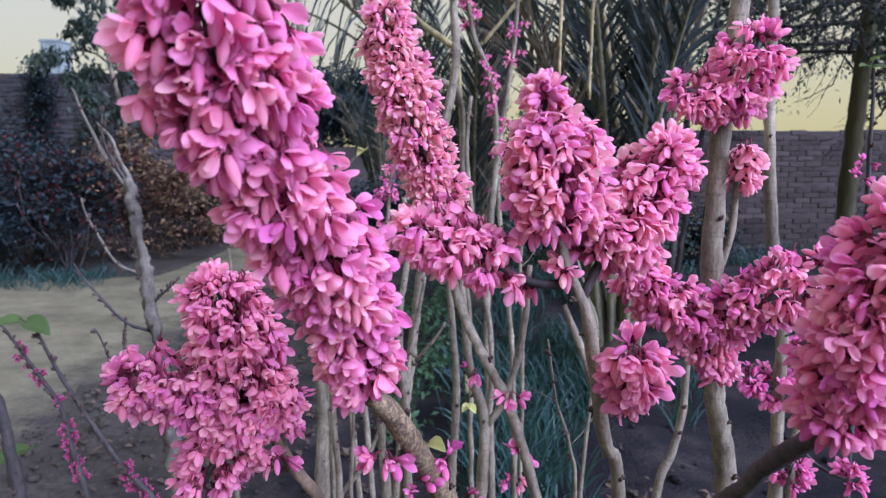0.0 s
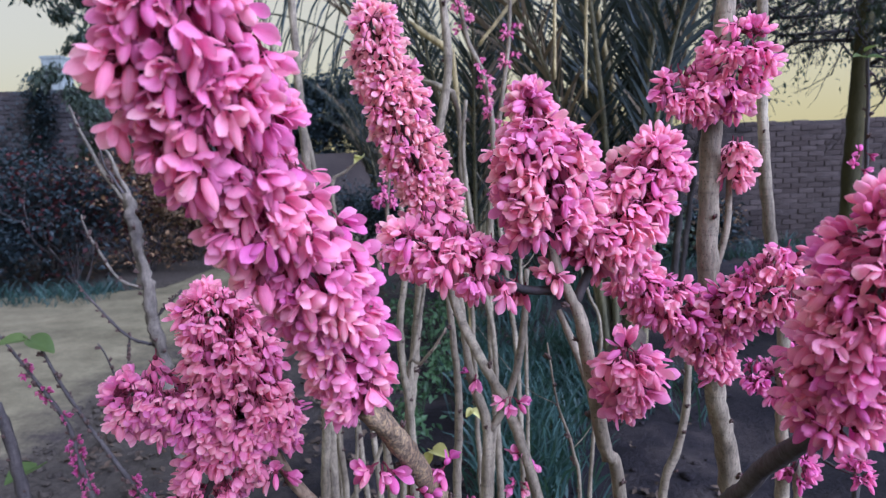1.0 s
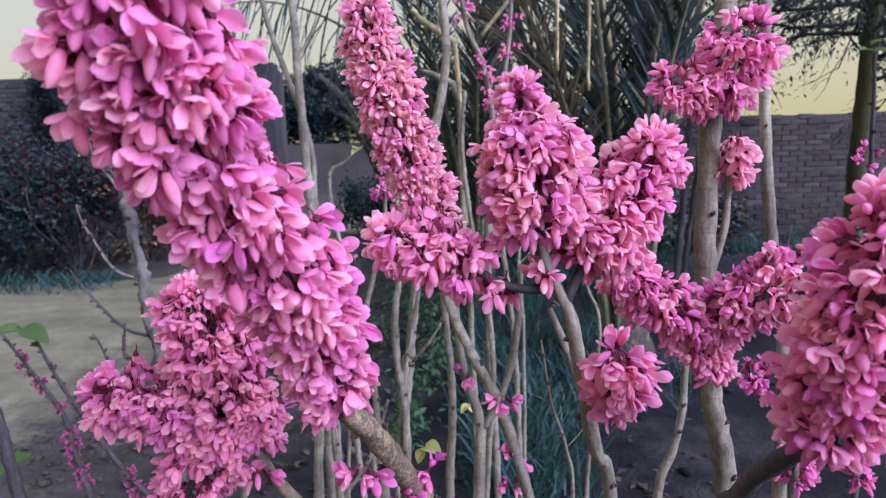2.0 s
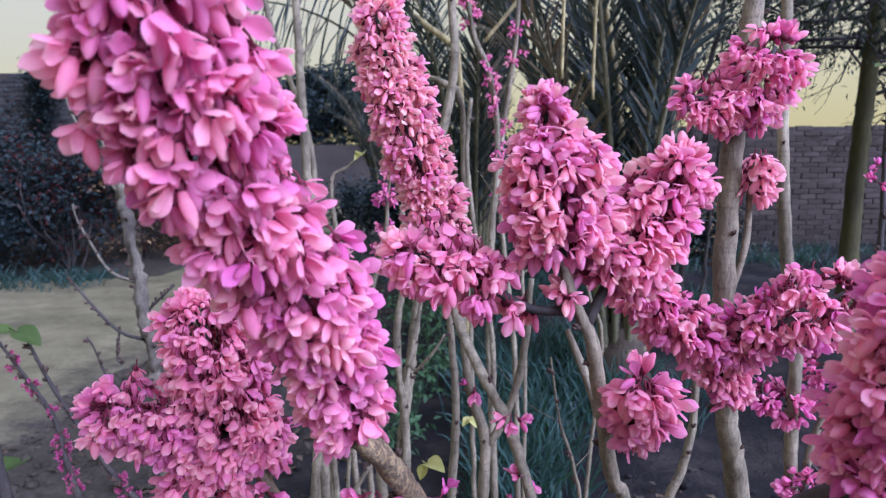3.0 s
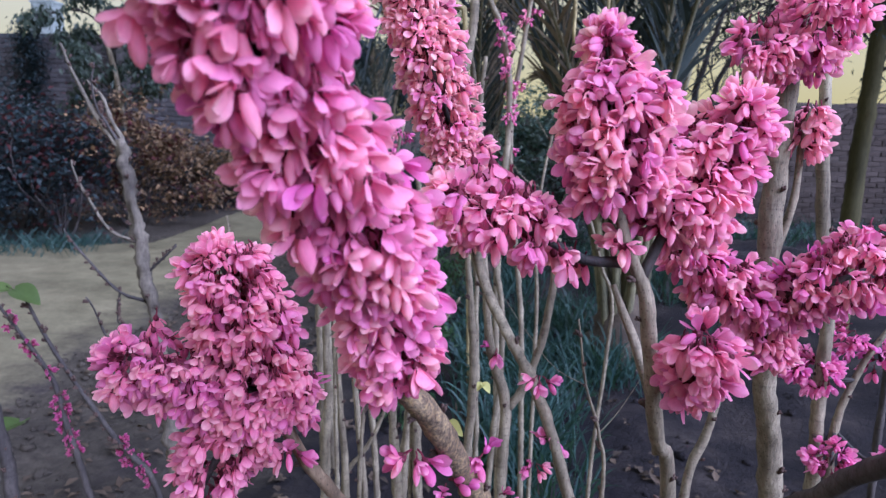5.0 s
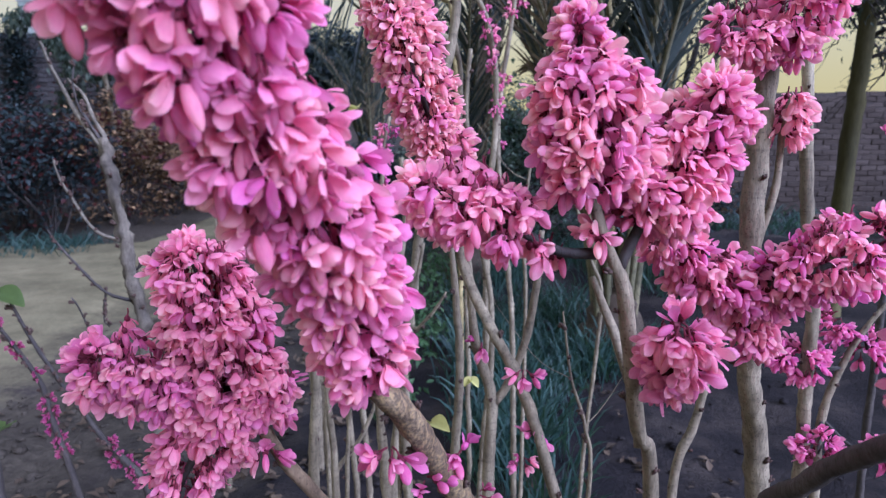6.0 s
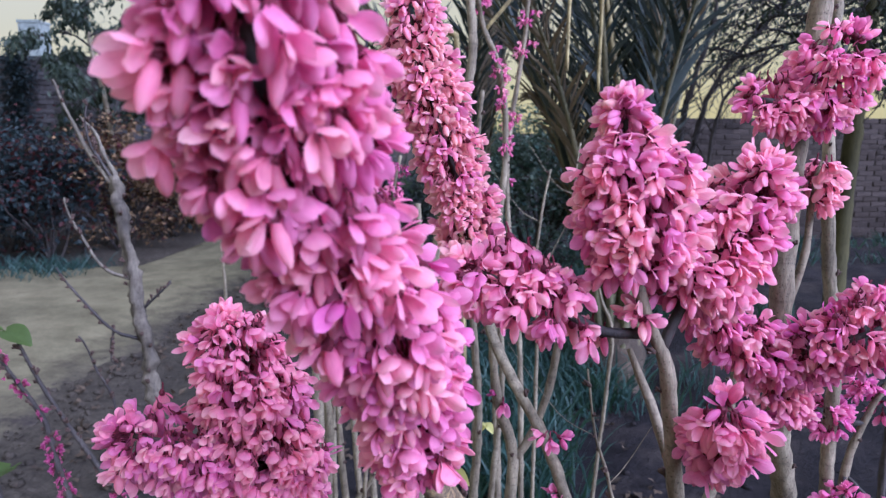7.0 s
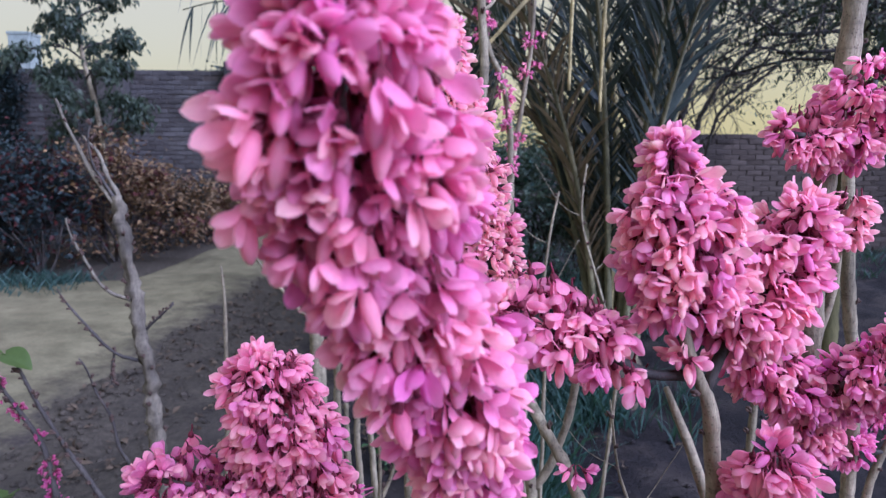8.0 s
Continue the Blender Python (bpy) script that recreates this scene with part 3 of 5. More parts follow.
def ground_z(x, y):
    far = min(1.0, max(0.0, (math.hypot(x, y) - 14) / 10))
    lumps = 0.035 * noise.noise(Vector((x * 1.7, y * 1.7, 0))) + 0.022 * noise.noise(Vector((x * 6, y * 6, 3)))
    furrow = 0.022 * math.sin(x * 8.5 + 0.8 * noise.noise(Vector((x, y * 0.5, 7))))
    inside = lane_left(y) < x < lane_right(y)
    if inside:
        k = min(1.0, (lane_right(y) - x) / 0.55)
        return -0.03 * k + lumps * (1 - 0.75 * k) * 0.5
    return (lumps + (furrow if x > -1.7 else 0)) * (1 - far)


xs = sorted({*np.arange(-9, 9.01, 0.13).round(3).tolist(), *[s * 9 * 1.45 ** k for k in range(1, 11) for s in (-1, 1)]})
ys = sorted({*np.arange(-2.5, 15.01, 0.13).round(3).tolist(), *[15 * 1.4 ** k for k in range(1, 11)], *[-2.5 * 1.7 ** k for k in range(1, 9)]})
gv = [(x, y, ground_z(x, y)) for y in ys for x in xs]
nx = len(xs)
gf = [(j * nx + i, j * nx + i + 1, (j + 1) * nx + i + 1, (j + 1) * nx + i) for j in range(len(ys) - 1) for i in range(nx - 1)]
ground = sheet("ground", gv, gf, EARTH)
ground.data.uv_layers.new(name="UVMap").data.foreach_set("uv", [c for loop in ground.data.loops for c in (max(0.0, gv[loop.vertex_index][0] - lane_right(gv[loop.vertex_index][1])), 0.0)])
tagged(ground, "dark loose garden soil with low furrows and clods", "ground", kind="structure")

rv, rf, rin = [], [], []
ry = sorted({*np.arange(-9.0, 40.01, 0.24).round(3).tolist(), *np.arange(1.0, 11.0, 0.06).round(3).tolist()})
ncol = 70
for y in ry:
    a, b = lane_left(y), lane_right(y)
    for i in range(ncol):
        u = 1 - (1 - i / (ncol - 1)) ** (2.2 if a < -5 else 1.0)
        x = a + (b - a) * u
        edge = max(0.0, min(1.0, min((x - a) / 0.16, (b - x) / 0.5)))
        rut = -0.02 * math.exp(-((x - b + 0.45) / 0.12) ** 2) + 0.012 * noise.noise(Vector((x * 2.5, y * 1.2, 5)))
        rin.append(max(0.0, b - x))
        rv.append((x, y, -0.034 + 0.064 * edge ** 0.5 + (1 - edge) * (0.012 * noise.noise(Vector((x * 6, y * 6, 8))) + 0.008 * noise.noise(Vector((x * 17, y * 17, 4)))) + rut + 0.006 * noise.noise(Vector((x * 9, y * 9, 1)))))
rf = [(j * ncol + i, j * ncol + i + 1, (j + 1) * ncol + i + 1, (j + 1) * ncol + i) for j in range(len(ry) - 1) for i in range(ncol - 1)]
road = sheet("road", rv, rf, SAND)
road.data.uv_layers.new(name="UVMap").data.foreach_set("uv", [c for loop in road.data.loops for c in (rin[loop.vertex_index], 0.0)])
tagged(road, "pale sandy dirt lane, smooth and trodden", "road", kind="structure")

# ---------------------------------------------------------------- garden walls


def wall(name, x0, x1, y, height, label, near=None, thick=0.24, wave=0.03, clay=None):
    """A mud-mortared brick wall along x: a recessed core and its bricks; near: the stretch of x and lowest z whose bricks are objects."""
    bm = bmesh.new()
    bmesh.ops.create_cube(bm, size=1, matrix=Matrix.Translation(((x0 + x1) / 2, y + thick / 2, height / 2 - 0.06)) @ Matrix.Diagonal((x1 - x0, thick - 0.03, height + 0.06, 1)))
    own = part(name, bm, MORTAR, None, "", False)
    tagged(own, label, "wall", kind="structure")
    shapes = []
    rnd = random.Random(hash((round(x0 * 10), round(y * 10))) % 1000)
    for k in range(6):
        b2 = bmesh.new()
        r = bmesh.ops.create_cube(b2, size=1, matrix=Matrix.Diagonal((0.226, 0.06, 0.068, 1)))
        for v in b2.verts:
            v.co += Vector((rnd.uniform(-1, 1) * 0.006, rnd.uniform(-1, 1) * 0.005, rnd.uniform(-1, 1) * 0.004))
        bmesh.ops.bevel(b2, geom=b2.edges[:], offset=0.006, segments=1, affect="EDGES")
        me = bpy.data.meshes.new("brick")
        b2.to_mesh(me)
        b2.free()
        me.materials.append(clay or BRICK)
        shapes.append(me)
    rest_v, rest_f, made = [], [], 0
    rows = int(height / 0.075)
    for j in range(rows):
        z = 0.04 + j * 0.075
        x = x0 + 0.11 + (0.115 if j % 2 else 0)
        while x < x1 - 0.1:
            if j < rows - 2 or rnd.random() < 0.86:
                m = pose(x + rnd.uniform(-0.004, 0.004), y + 0.036 + rnd.uniform(-0.009, 0.006), z + wave * noise.noise(Vector((x * 0.3, 0, y))), 0, rnd.uniform(-1.2, 1.2), rnd.uniform(-1.5, 1.5))
                if near and near[0] < x < near[1] and z > near[2] and made < 300:
                    ob = new("brick", rnd.choice(shapes))
                    ob.parent = own
                    ob.matrix_basis = m
                    made += 1
                else:
                    me = rnd.choice(shapes)
                    n0 = len(rest_v)
                    rest_v += [m @ v.co for v in me.vertices]
                    rest_f += [tuple(n0 + i for i in p.vertices) for p in me.polygons]
            x += 0.234
    tagged(sheet("bricks", rest_v, rest_f, clay or BRICK, own, "", False), "weathered brown bricks in courses", kind="stuff")
    return own


wall("wall_north_west", -16.0, -2.75, 11.2, 2.74, "tall weathered grey brick garden wall, partly overgrown", clay=BRICK_GREY)
wall("wall_north_east", 2.2, 12.0, 9.6, 1.74, "low brown brick boundary wall with uneven top", near=(4.3, 6.6, 0.45))
bm = bmesh.new()
bmesh.ops.create_cube(bm, size=1, matrix=Matrix.Translation((-2.0, 22.5, 0.8)) @ Matrix.Diagonal((24, 0.4, 1.7, 1)))
tagged(part("wall_far", bm, MORTAR, None, "", False), "plain mud wall closing the lane far off", "wall", kind="structure")
for x in (-9.4, -5.0, -3.0):
    bm = bmesh.new()
    bmesh.ops.create_cube(bm, size=1, matrix=Matrix.Translation((x, 11.12, 1.41)) @ Matrix.Diagonal((0.42, 0.34, 2.84, 1)))
    bmesh.ops.bevel(bm, geom=bm.edges[:], offset=0.02, segments=1, affect="EDGES")
    tagged(part("wall_pier", bm, BRICK_GREY, None, "", False), "square brick pier standing in the garden wall", "pier", "wall piers", "structure")

# ---------------------------------------------------------------- redbud stems in bloom
# The stem that leans out over the path, its end thick with flowers
A_LINE = [(0.003, 0.620, 1.010), (-0.025, 0.565, 1.088), (-0.045, 0.530, 1.137), (-0.060, 0.510, 1.164), (-0.070, 0.479, 1.233), (-0.087, 0.439, 1.293), (-0.108, 0.409, 1.342), (-0.120, 0.384, 1.381), (-0.125, 0.366, 1.414), (-0.125, 0.352, 1.446)]
near_stem = redbud("leaning rough-barked redbud stem ending in a dense pink flower spike", [(0.085, 0.780, 0.785), (0.031, 0.675, 0.932), *A_LINE[:5]], [0.012, 0.011, 0.0105, 0.0102, 0.0098, 0.0088, 0.005], 0.16, 0.22, BARK_ROUGH, 12, 0.35)
limb(near_stem, "twig", A_LINE[4:], [0.005, 0.0048, 0.0045, 0.004, 0.003, 0.002], BARK_DARK)
# A fifth deeper petals: natural variety plus the spike's dimness put into colour.
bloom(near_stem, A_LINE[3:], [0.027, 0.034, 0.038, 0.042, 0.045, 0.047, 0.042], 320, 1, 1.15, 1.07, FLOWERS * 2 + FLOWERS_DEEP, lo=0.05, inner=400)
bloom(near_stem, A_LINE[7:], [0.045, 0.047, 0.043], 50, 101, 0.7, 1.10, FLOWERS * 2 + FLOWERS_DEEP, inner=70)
buds(near_stem, A_LINE[:4], 8, 2, radius=0.011)

# The bushy cluster: one shoot up, one out, one hanging
K_STEM = [(-0.110, 0.740, 0.866), (-0.132, 0.690, 0.965), (-0.158, 0.660, 1.024), (-0.178, 0.640, 1.080)]
K_UP = [(-0.178, 0.640, 1.080), (-0.193, 0.640, 1.110), (-0.204, 0.645, 1.150), (-0.216, 0.650, 1.184), (-0.230, 0.655, 1.218)]
K_OUT = [(-0.150, 0.645, 1.096), (-0.198, 0.640, 1.100), (-0.233, 0.640, 1.110), (-0.270, 0.635, 1.126), (-0.305, 0.630, 1.136)]
K_DOWN = [(-0.195, 0.640, 1.085), (-0.215, 0.642, 1.062), (-0.238, 0.645, 1.035), (-0.252, 0.645, 1.008)]
bushy = redbud("forked redbud stem with a bushy mass of pink flowers", K_STEM, [0.008, 0.007, 0.0065, 0.006], 0.1, 0.15, BARK_WARM)
for line, radii, n, seed in ((K_UP, [0.034, 0.044, 0.046, 0.045, 0.040], 250, 3), (K_OUT, [0.032, 0.041, 0.046, 0.047, 0.042], 190, 4), (K_DOWN, [0.034, 0.042, 0.040, 0.026], 80, 5)):
    limb(bushy, "twig", line, [0.006, 0.005, 0.004, 0.003, 0.002][:len(line)], BARK_DARK)
    bloom(bushy, line, radii, n, seed, 1.3, 0.94, inner=n)
buds(bushy, K_STEM, 6, 6, radius=0.007)

# The stem with the cone-shaped spike, a second spike beside it and a drooping side twig
C_STEM = [(0.188, 0.660, 0.977), (0.165, 0.640, 1.062), (0.147, 0.620, 1.152), (0.137, 0.610, 1.200), (0.116, 0.605, 1.250), (0.107, 0.605, 1.285)]
C_SPIKE = [(0.108, 0.605, 1.277), (0.104, 0.605, 1.320), (0.097, 0.605, 1.366), (0.091, 0.605, 1.402)]
D_SPIKE = [(0.131, 0.610, 1.216), (0.156, 0.620, 1.263), (0.182, 0.630, 1.289), (0.201, 0.635, 1.322), (0.216, 0.640, 1.352)]
E_TWIG = [(0.120, 0.610, 1.230), (0.082, 0.605, 1.234), (0.047, 0.600, 1.253), (0.008, 0.600, 1.271), (-0.020, 0.600, 1.284)]
cone = redbud("grey redbud stem forking into two pink flower cones", C_STEM, [0.0072, 0.0068, 0.0066, 0.006, 0.005, 0.0045], 0.06, 0.1)
limb(cone, "twig", C_SPIKE, [0.005, 0.004, 0.003, 0.002], BARK_DARK)
limb(cone, "twig", D_SPIKE, [0.0055, 0.0042, 0.003, 0.002, 0.001], BARK_DARK)
limb(cone, "twig", E_TWIG, [0.005, 0.004, 0.0035, 0.003, 0.002], BARK_DARK)
bloom(cone, C_SPIKE, [0.040, 0.049, 0.042, 0.013], 220, 7, 0.85, 1.05, lo=0.13, meshes=MIXED, inner=180)
bloom(cone, D_SPIKE, [0.02, 0.036, 0.042, 0.040, 0.036], 185, 8, 0.7, 1.05, meshes=MIXED, lo=0.3, inner=170)
bloom(cone, E_TWIG, [0.026, 0.030, 0.033, 0.036, 0.034], 46, 9, 1.1, 1.05, MIXED, lo=0.08)
bloom(cone, E_TWIG[2:], [0.034, 0.040, 0.040], 56, 109, 0.9, 1.05, MIXED, inner=30)
buds(cone, C_STEM, 8, 10, radius=0.008)
H_TWIG = [(0.158, 0.632, 1.114), (0.172, 0.600, 1.130), (0.175, 0.578, 1.150), (0.170, 0.570, 1.180)]
limb(cone, "twig", H_TWIG, [0.003, 0.003, 0.0025, 0.002], BARK_DARK, 6)
bloom(cone, H_TWIG, [0.02, 0.024, 0.028, 0.026], 60, 11, 1.0, 1.08, lo=0.42, inner=24)
TWIN = [(0.172, 0.650, 1.040), (0.166, 0.658, 1.084), (0.150, 0.668, 1.136), (0.128, 0.680, 1.195)]
limb(cone, "twig", TWIN, [0.006, 0.0055, 0.005, 0.003])

# The tall straight stem with clusters on its side twigs
RT = [(0.386, 0.840, 0.875), (0.348, 0.810, 1.047), (0.331, 0.800, 1.153), (0.331, 0.800, 1.266), (0.333, 0.800, 1.388), (0.346, 0.800, 1.530), (0.358, 0.820, 1.636), (0.364, 0.84, 1.9), (0.37, 0.86, 2.3)]
tall = redbud("tall straight grey redbud stem with flower clusters on side twigs", RT, [0.0145, 0.0132, 0.0124, 0.012, 0.0118, 0.0115, 0.011, 0.010, 0.006], 0.05, 0.05, sides=12)
F_TWIG = [(0.213, 0.750, 1.219), (0.253, 0.750, 1.189), (0.296, 0.755, 1.154), (0.338, 0.775, 1.100)]
I_TWIG = [(0.333, 0.79, 1.39), (0.300, 0.768, 1.418), (0.272, 0.765, 1.424)]
I_TWIG2 = [(0.333, 0.79, 1.39), (0.336, 0.772, 1.428), (0.350, 0.772, 1.454), (0.362, 0.778, 1.478)]
J_TWIG = [(0.339, 0.800, 1.203), (0.354, 0.800, 1.266), (0.356, 0.800, 1.328), (0.360, 0.795, 1.362)]
G_TWIG = [(0.330, 0.790, 1.100), (0.324, 0.740, 1.170), (0.358, 0.720, 1.190), (0.389, 0.715, 1.206), (0.416, 0.710, 1.224)]
for line, radii, n, seed, lo, wood in (
    (F_TWIG, [0.030, 0.038, 0.038, 0.026], 150, 12, 0.0, 0.004),
    (I_TWIG, [0.020, 0.033, 0.036], 60, 13, 0.35, 0.004),
    (I_TWIG2, [0.02, 0.036, 0.047, 0.044], 110, 14, 0.2, 0.004),
    (J_TWIG, [0.01, 0.02, 0.026, 0.026], 22, 15, 0.78, 0.005),
    (G_TWIG, [0.02, 0.030, 0.039, 0.046, 0.042], 170, 16, 0.3, 0.005),
):
    limb(tall, "twig", line, [wood * (1 - 0.15 * k) for k in range(len(line))], BARK if seed == 15 else BARK_DARK)
    bloom(tall, line, radii, n, seed, 0.8, 1.03, DIMMED if seed in (14, 16) else MIXED if seed == 15 else None, lo=lo, inner=n // 2)
buds(tall, RT[:6], 16, 17, radius=0.014, size=1.2)

# Its thinner neighbour
TT = [(0.537, 1.000, 0.785), (0.531, 1.000, 0.976), (0.526, 1.000, 1.095), (0.505, 1.000, 1.210), (0.493, 1.000, 1.331), (0.485, 1.000, 1.431), (0.480, 1.000, 1.575), (0.476, 1.000, 1.714), (0.47, 1.0, 2.2)]
slim = redbud("slim bare grey redbud stem, straight and smooth", TT, [0.0105, 0.010, 0.0095, 0.009, 0.0085, 0.008, 0.0075, 0.007, 0.004], 0.03, 0.04)
buds(slim, TT, 16, 18, radius=0.009)

# The spike that hangs over the path's other edge
R_LINE = [(0.285, 0.660, 0.925), (0.274, 0.560, 1.055), (0.266, 0.475, 1.130), (0.263, 0.414, 1.180), (0.270, 0.401, 1.229), (0.273, 0.396, 1.271), (0.276, 0.391, 1.296), (0.276, 0.388, 1.312)]
arching = redbud("dark arching redbud branch ending in a heavy purple-pink spike", R_LINE, [0.0085, 0.008, 0.0075, 0.007, 0.006, 0.005, 0.004, 0.003], 0.05, 0.15, BARK_DARK)
bloom(arching, R_LINE[3:], [0.029, 0.039, 0.040, 0.034, 0.026], 220, 19, 0.7, 0.95, DIMMED, inner=150)

# The long slender spike
B_LINE = [(0.125, 0.800, 0.898), (0.089, 0.860, 1.012), (0.053, 0.900, 1.080), (0.023, 0.935, 1.145), (0.003, 0.950, 1.234), (-0.018, 0.955, 1.323), (-0.047, 0.940, 1.410), (-0.068, 0.925, 1.490), (-0.080, 0.920, 1.545)]
slender = redbud("slender grey redbud stem ending in a long pink flower spike", B_LINE[:5], [0.0075, 0.0072, 0.007, 0.0068, 0.0045], 0.17, -0.08)
limb(slender, "twig", B_LINE[4:], [0.0045, 0.004, 0.0035, 0.003, 0.002], BARK_DARK)
bloom(slender, B_LINE[3:], [0.026, 0.046, 0.047, 0.046, 0.045, 0.036], 320, 20, 0.7, 1.04, FLOWERS[:5] + FLOWERS_PALE * 2, lo=0.12, inner=380)
buds(slender, B_LINE[:4], 10, 21, radius=0.008)

# Bare stems of the thicket behind, each from its own root
def bare_stem(turn, label, r0, r1, line, twigs=False, material=None):
    """An upright stem without flowers, a few buds on it, its root turned a little aside."""
    n = len(line)
    own = redbud(label, line, [(r0 + (r1 - r0) * i / (n - 1)) * 0.84 for i in range(n)], 0.04 * math.sin(turn * 2.1), 0.05, material or BARK, 8)
    buds(own, line, 9, 40 + turn, radius=r1, size=1.2)
    for s in range(2 if twigs else 0):
        a = Vector(line[-2 - s])
        limb(own, "twig", [a, a + Vector((-0.05 + 0.08 * s, 0.01, 0.03)), a + Vector((-0.12 + 0.2 * s, 0.0, 0.13))], [r1 * 0.5, r1 * 0.4, r1 * 0.2], None, 6)
    return own


bare_stem(0, "bare upright grey redbud stem", 0.0095, 0.005, [(0.014, 1.100, 0.728), (0.024, 1.100, 0.938), (0.015, 1.100, 1.079), (0.006, 1.100, 1.167)])
bare_stem(1, "bare pale redbud stem with a slight crook", 0.0115, 0.006, [(-0.074, 1.300, 0.615), (-0.075, 1.300, 0.815), (-0.089, 1.300, 1.018), (-0.070, 1.300, 1.150), (-0.076, 1.300, 1.270)])
bare_stem(2, "thin bare redbud stem leaning aside", 0.009, 0.004, [(-0.108, 1.400, 0.559), (-0.086, 1.400, 0.826), (-0.057, 1.400, 0.993), (-0.039, 1.400, 1.093)])
bare_stem(3, "stout bare redbud stem cut short", 0.0135, 0.006, [(-0.100, 1.150, 0.632), (-0.106, 1.150, 0.745), (-0.112, 1.150, 0.855), (-0.118, 1.150, 0.983)])
bare_stem(4, "pale bare redbud stem behind the bushy cluster", 0.0125, 0.006, [(-0.250, 1.250, 0.643), (-0.241, 1.250, 0.812), (-0.242, 1.250, 0.952), (-0.24, 1.25, 1.05)])
bare_stem(5, "bare redbud stem beside a stouter one", 0.010, 0.005, [(-0.225, 1.350, 0.587), (-0.233, 1.350, 0.769), (-0.237, 1.350, 0.920)])
bare_stem(6, "thin bare redbud shoot", 0.0045, 0.003, [(-0.165, 1.100, 0.728), (-0.156, 1.100, 0.876), (-0.158, 1.100, 0.979)])
bare_stem(7, "slanting bare redbud shoot", 0.007, 0.004, [(-0.253, 1.500, 0.502), (-0.196, 1.500, 0.604), (-0.157, 1.500, 0.690), (-0.13, 1.5, 0.78)])
bare_stem(8, "thin pale wavy redbud shoot", 0.0038, 0.0014, [(0.195, 0.920, 0.830), (0.186, 0.920, 0.928), (0.165, 0.920, 0.997), (0.151, 0.920, 1.090)], True)
bare_stem(9, "bare grey redbud stem, slightly bowed", 0.009, 0.006, [(0.344, 1.000, 0.785), (0.367, 1.000, 0.881), (0.380, 1.000, 0.948), (0.383, 1.000, 1.031), (0.385, 1.000, 1.104)])
bare_stem(10, "tall bare redbud stem bending upwards", 0.014, 0.008, [(-0.115, 1.500, 0.502), (-0.062, 1.450, 0.993), (-0.023, 1.400, 1.287), (0.001, 1.400, 1.405), (0.026, 1.400, 1.543), (0.021, 1.400, 1.666), (0.018, 1.400, 1.796), (0.03, 1.42, 2.1)], True)
bare_stem(11, "bare wavy redbud stem", 0.009, 0.006, [(0.130, 1.700, 0.808), (0.098, 1.700, 1.053), (0.070, 1.700, 1.245), (0.060, 1.700, 1.374), (0.071, 1.700, 1.501)])
bare_stem(12, "tall pale bare sapling stem", 0.021, 0.014, [(-0.468, 2.400, 0.931), (-0.487, 2.400, 1.344), (-0.499, 2.400, 1.700), (-0.505, 2.400, 2.004), (-0.5, 2.4, 2.4)], True)
bare_stem(13, "pale bare sapling stem leaning aside", 0.014, 0.010, [(-0.470, 2.440, 1.112), (-0.473, 2.440, 1.352), (-0.517, 2.440, 1.547), (-0.587, 2.440, 1.756), (-0.628, 2.440, 1.960), (-0.66, 2.44, 2.3)])
bare_stem(14, "short bare sapling with a dark tip", 0.012, 0.004, [(-0.751, 2.300, 0.500), (-0.750, 2.300, 0.700), (-0.747, 2.300, 0.896), (-0.756, 2.300, 1.030)])
bare_stem(15, "slanting bare redbud branch", 0.007, 0.003, [(-0.307, 1.700, 0.935), (-0.397, 1.750, 1.009), (-0.477, 1.800, 1.086), (-0.566, 1.850, 1.175)])
bare_stem(16, "dark rough redbud stem", 0.017, 0.012, [(-0.887, 1.300, 0.538), (-0.893, 1.300, 0.666), (-0.906, 1.300, 0.790), (-0.926, 1.300, 0.888)], False, BARK_DARK)
bare_stem(17, "thin bowed bare redbud shoot", 0.006, 0.003, [(0.42, 1.75, 0.86), (0.39, 1.75, 0.98), (0.35, 1.75, 1.11), (0.31, 1.75, 1.25), (0.32, 1.75, 1.38)], True)
bare_stem(18, "thin pale redbud shoot with small buds", 0.0055, 0.003, [(0.20, 1.60, 0.92), (0.19, 1.60, 1.08), (0.20, 1.60, 1.20), (0.22, 1.60, 1.32)], True)

# The forked stem, and the knotty twig beside it
FORK = [(0.062, 1.000, 0.785), (0.066, 1.000, 0.934), (0.043, 1.000, 1.013), (0.033, 1.000, 1.104), (0.027, 1.000, 1.175)]
forked = redbud("bare grey redbud stem forked like a letter Y", FORK, [0.009, 0.009, 0.007, 0.006, 0.005], 0.02, 0.05)
limb(forked, "twig", [(0.067, 1.000, 0.925), (0.090, 1.000, 0.957), (0.114, 1.000, 1.022), (0.128, 1.000, 1.104), (0.134, 1.000, 1.184)], [0.007, 0.0065, 0.006, 0.0055, 0.004])
buds(forked, FORK, 7, 70, radius=0.008)
KNOT = [(-0.079, 1.300, 0.912), (-0.050, 1.280, 0.951), (-0.021, 1.260, 0.989), (0.004, 1.250, 1.030)]
knotty = redbud("thin knotty redbud twig with dark buds", KNOT, [0.004, 0.0038, 0.003, 0.002], -0.02, 0.02)
buds(knotty, KNOT, 9, 71, radius=0.003, size=1.1)

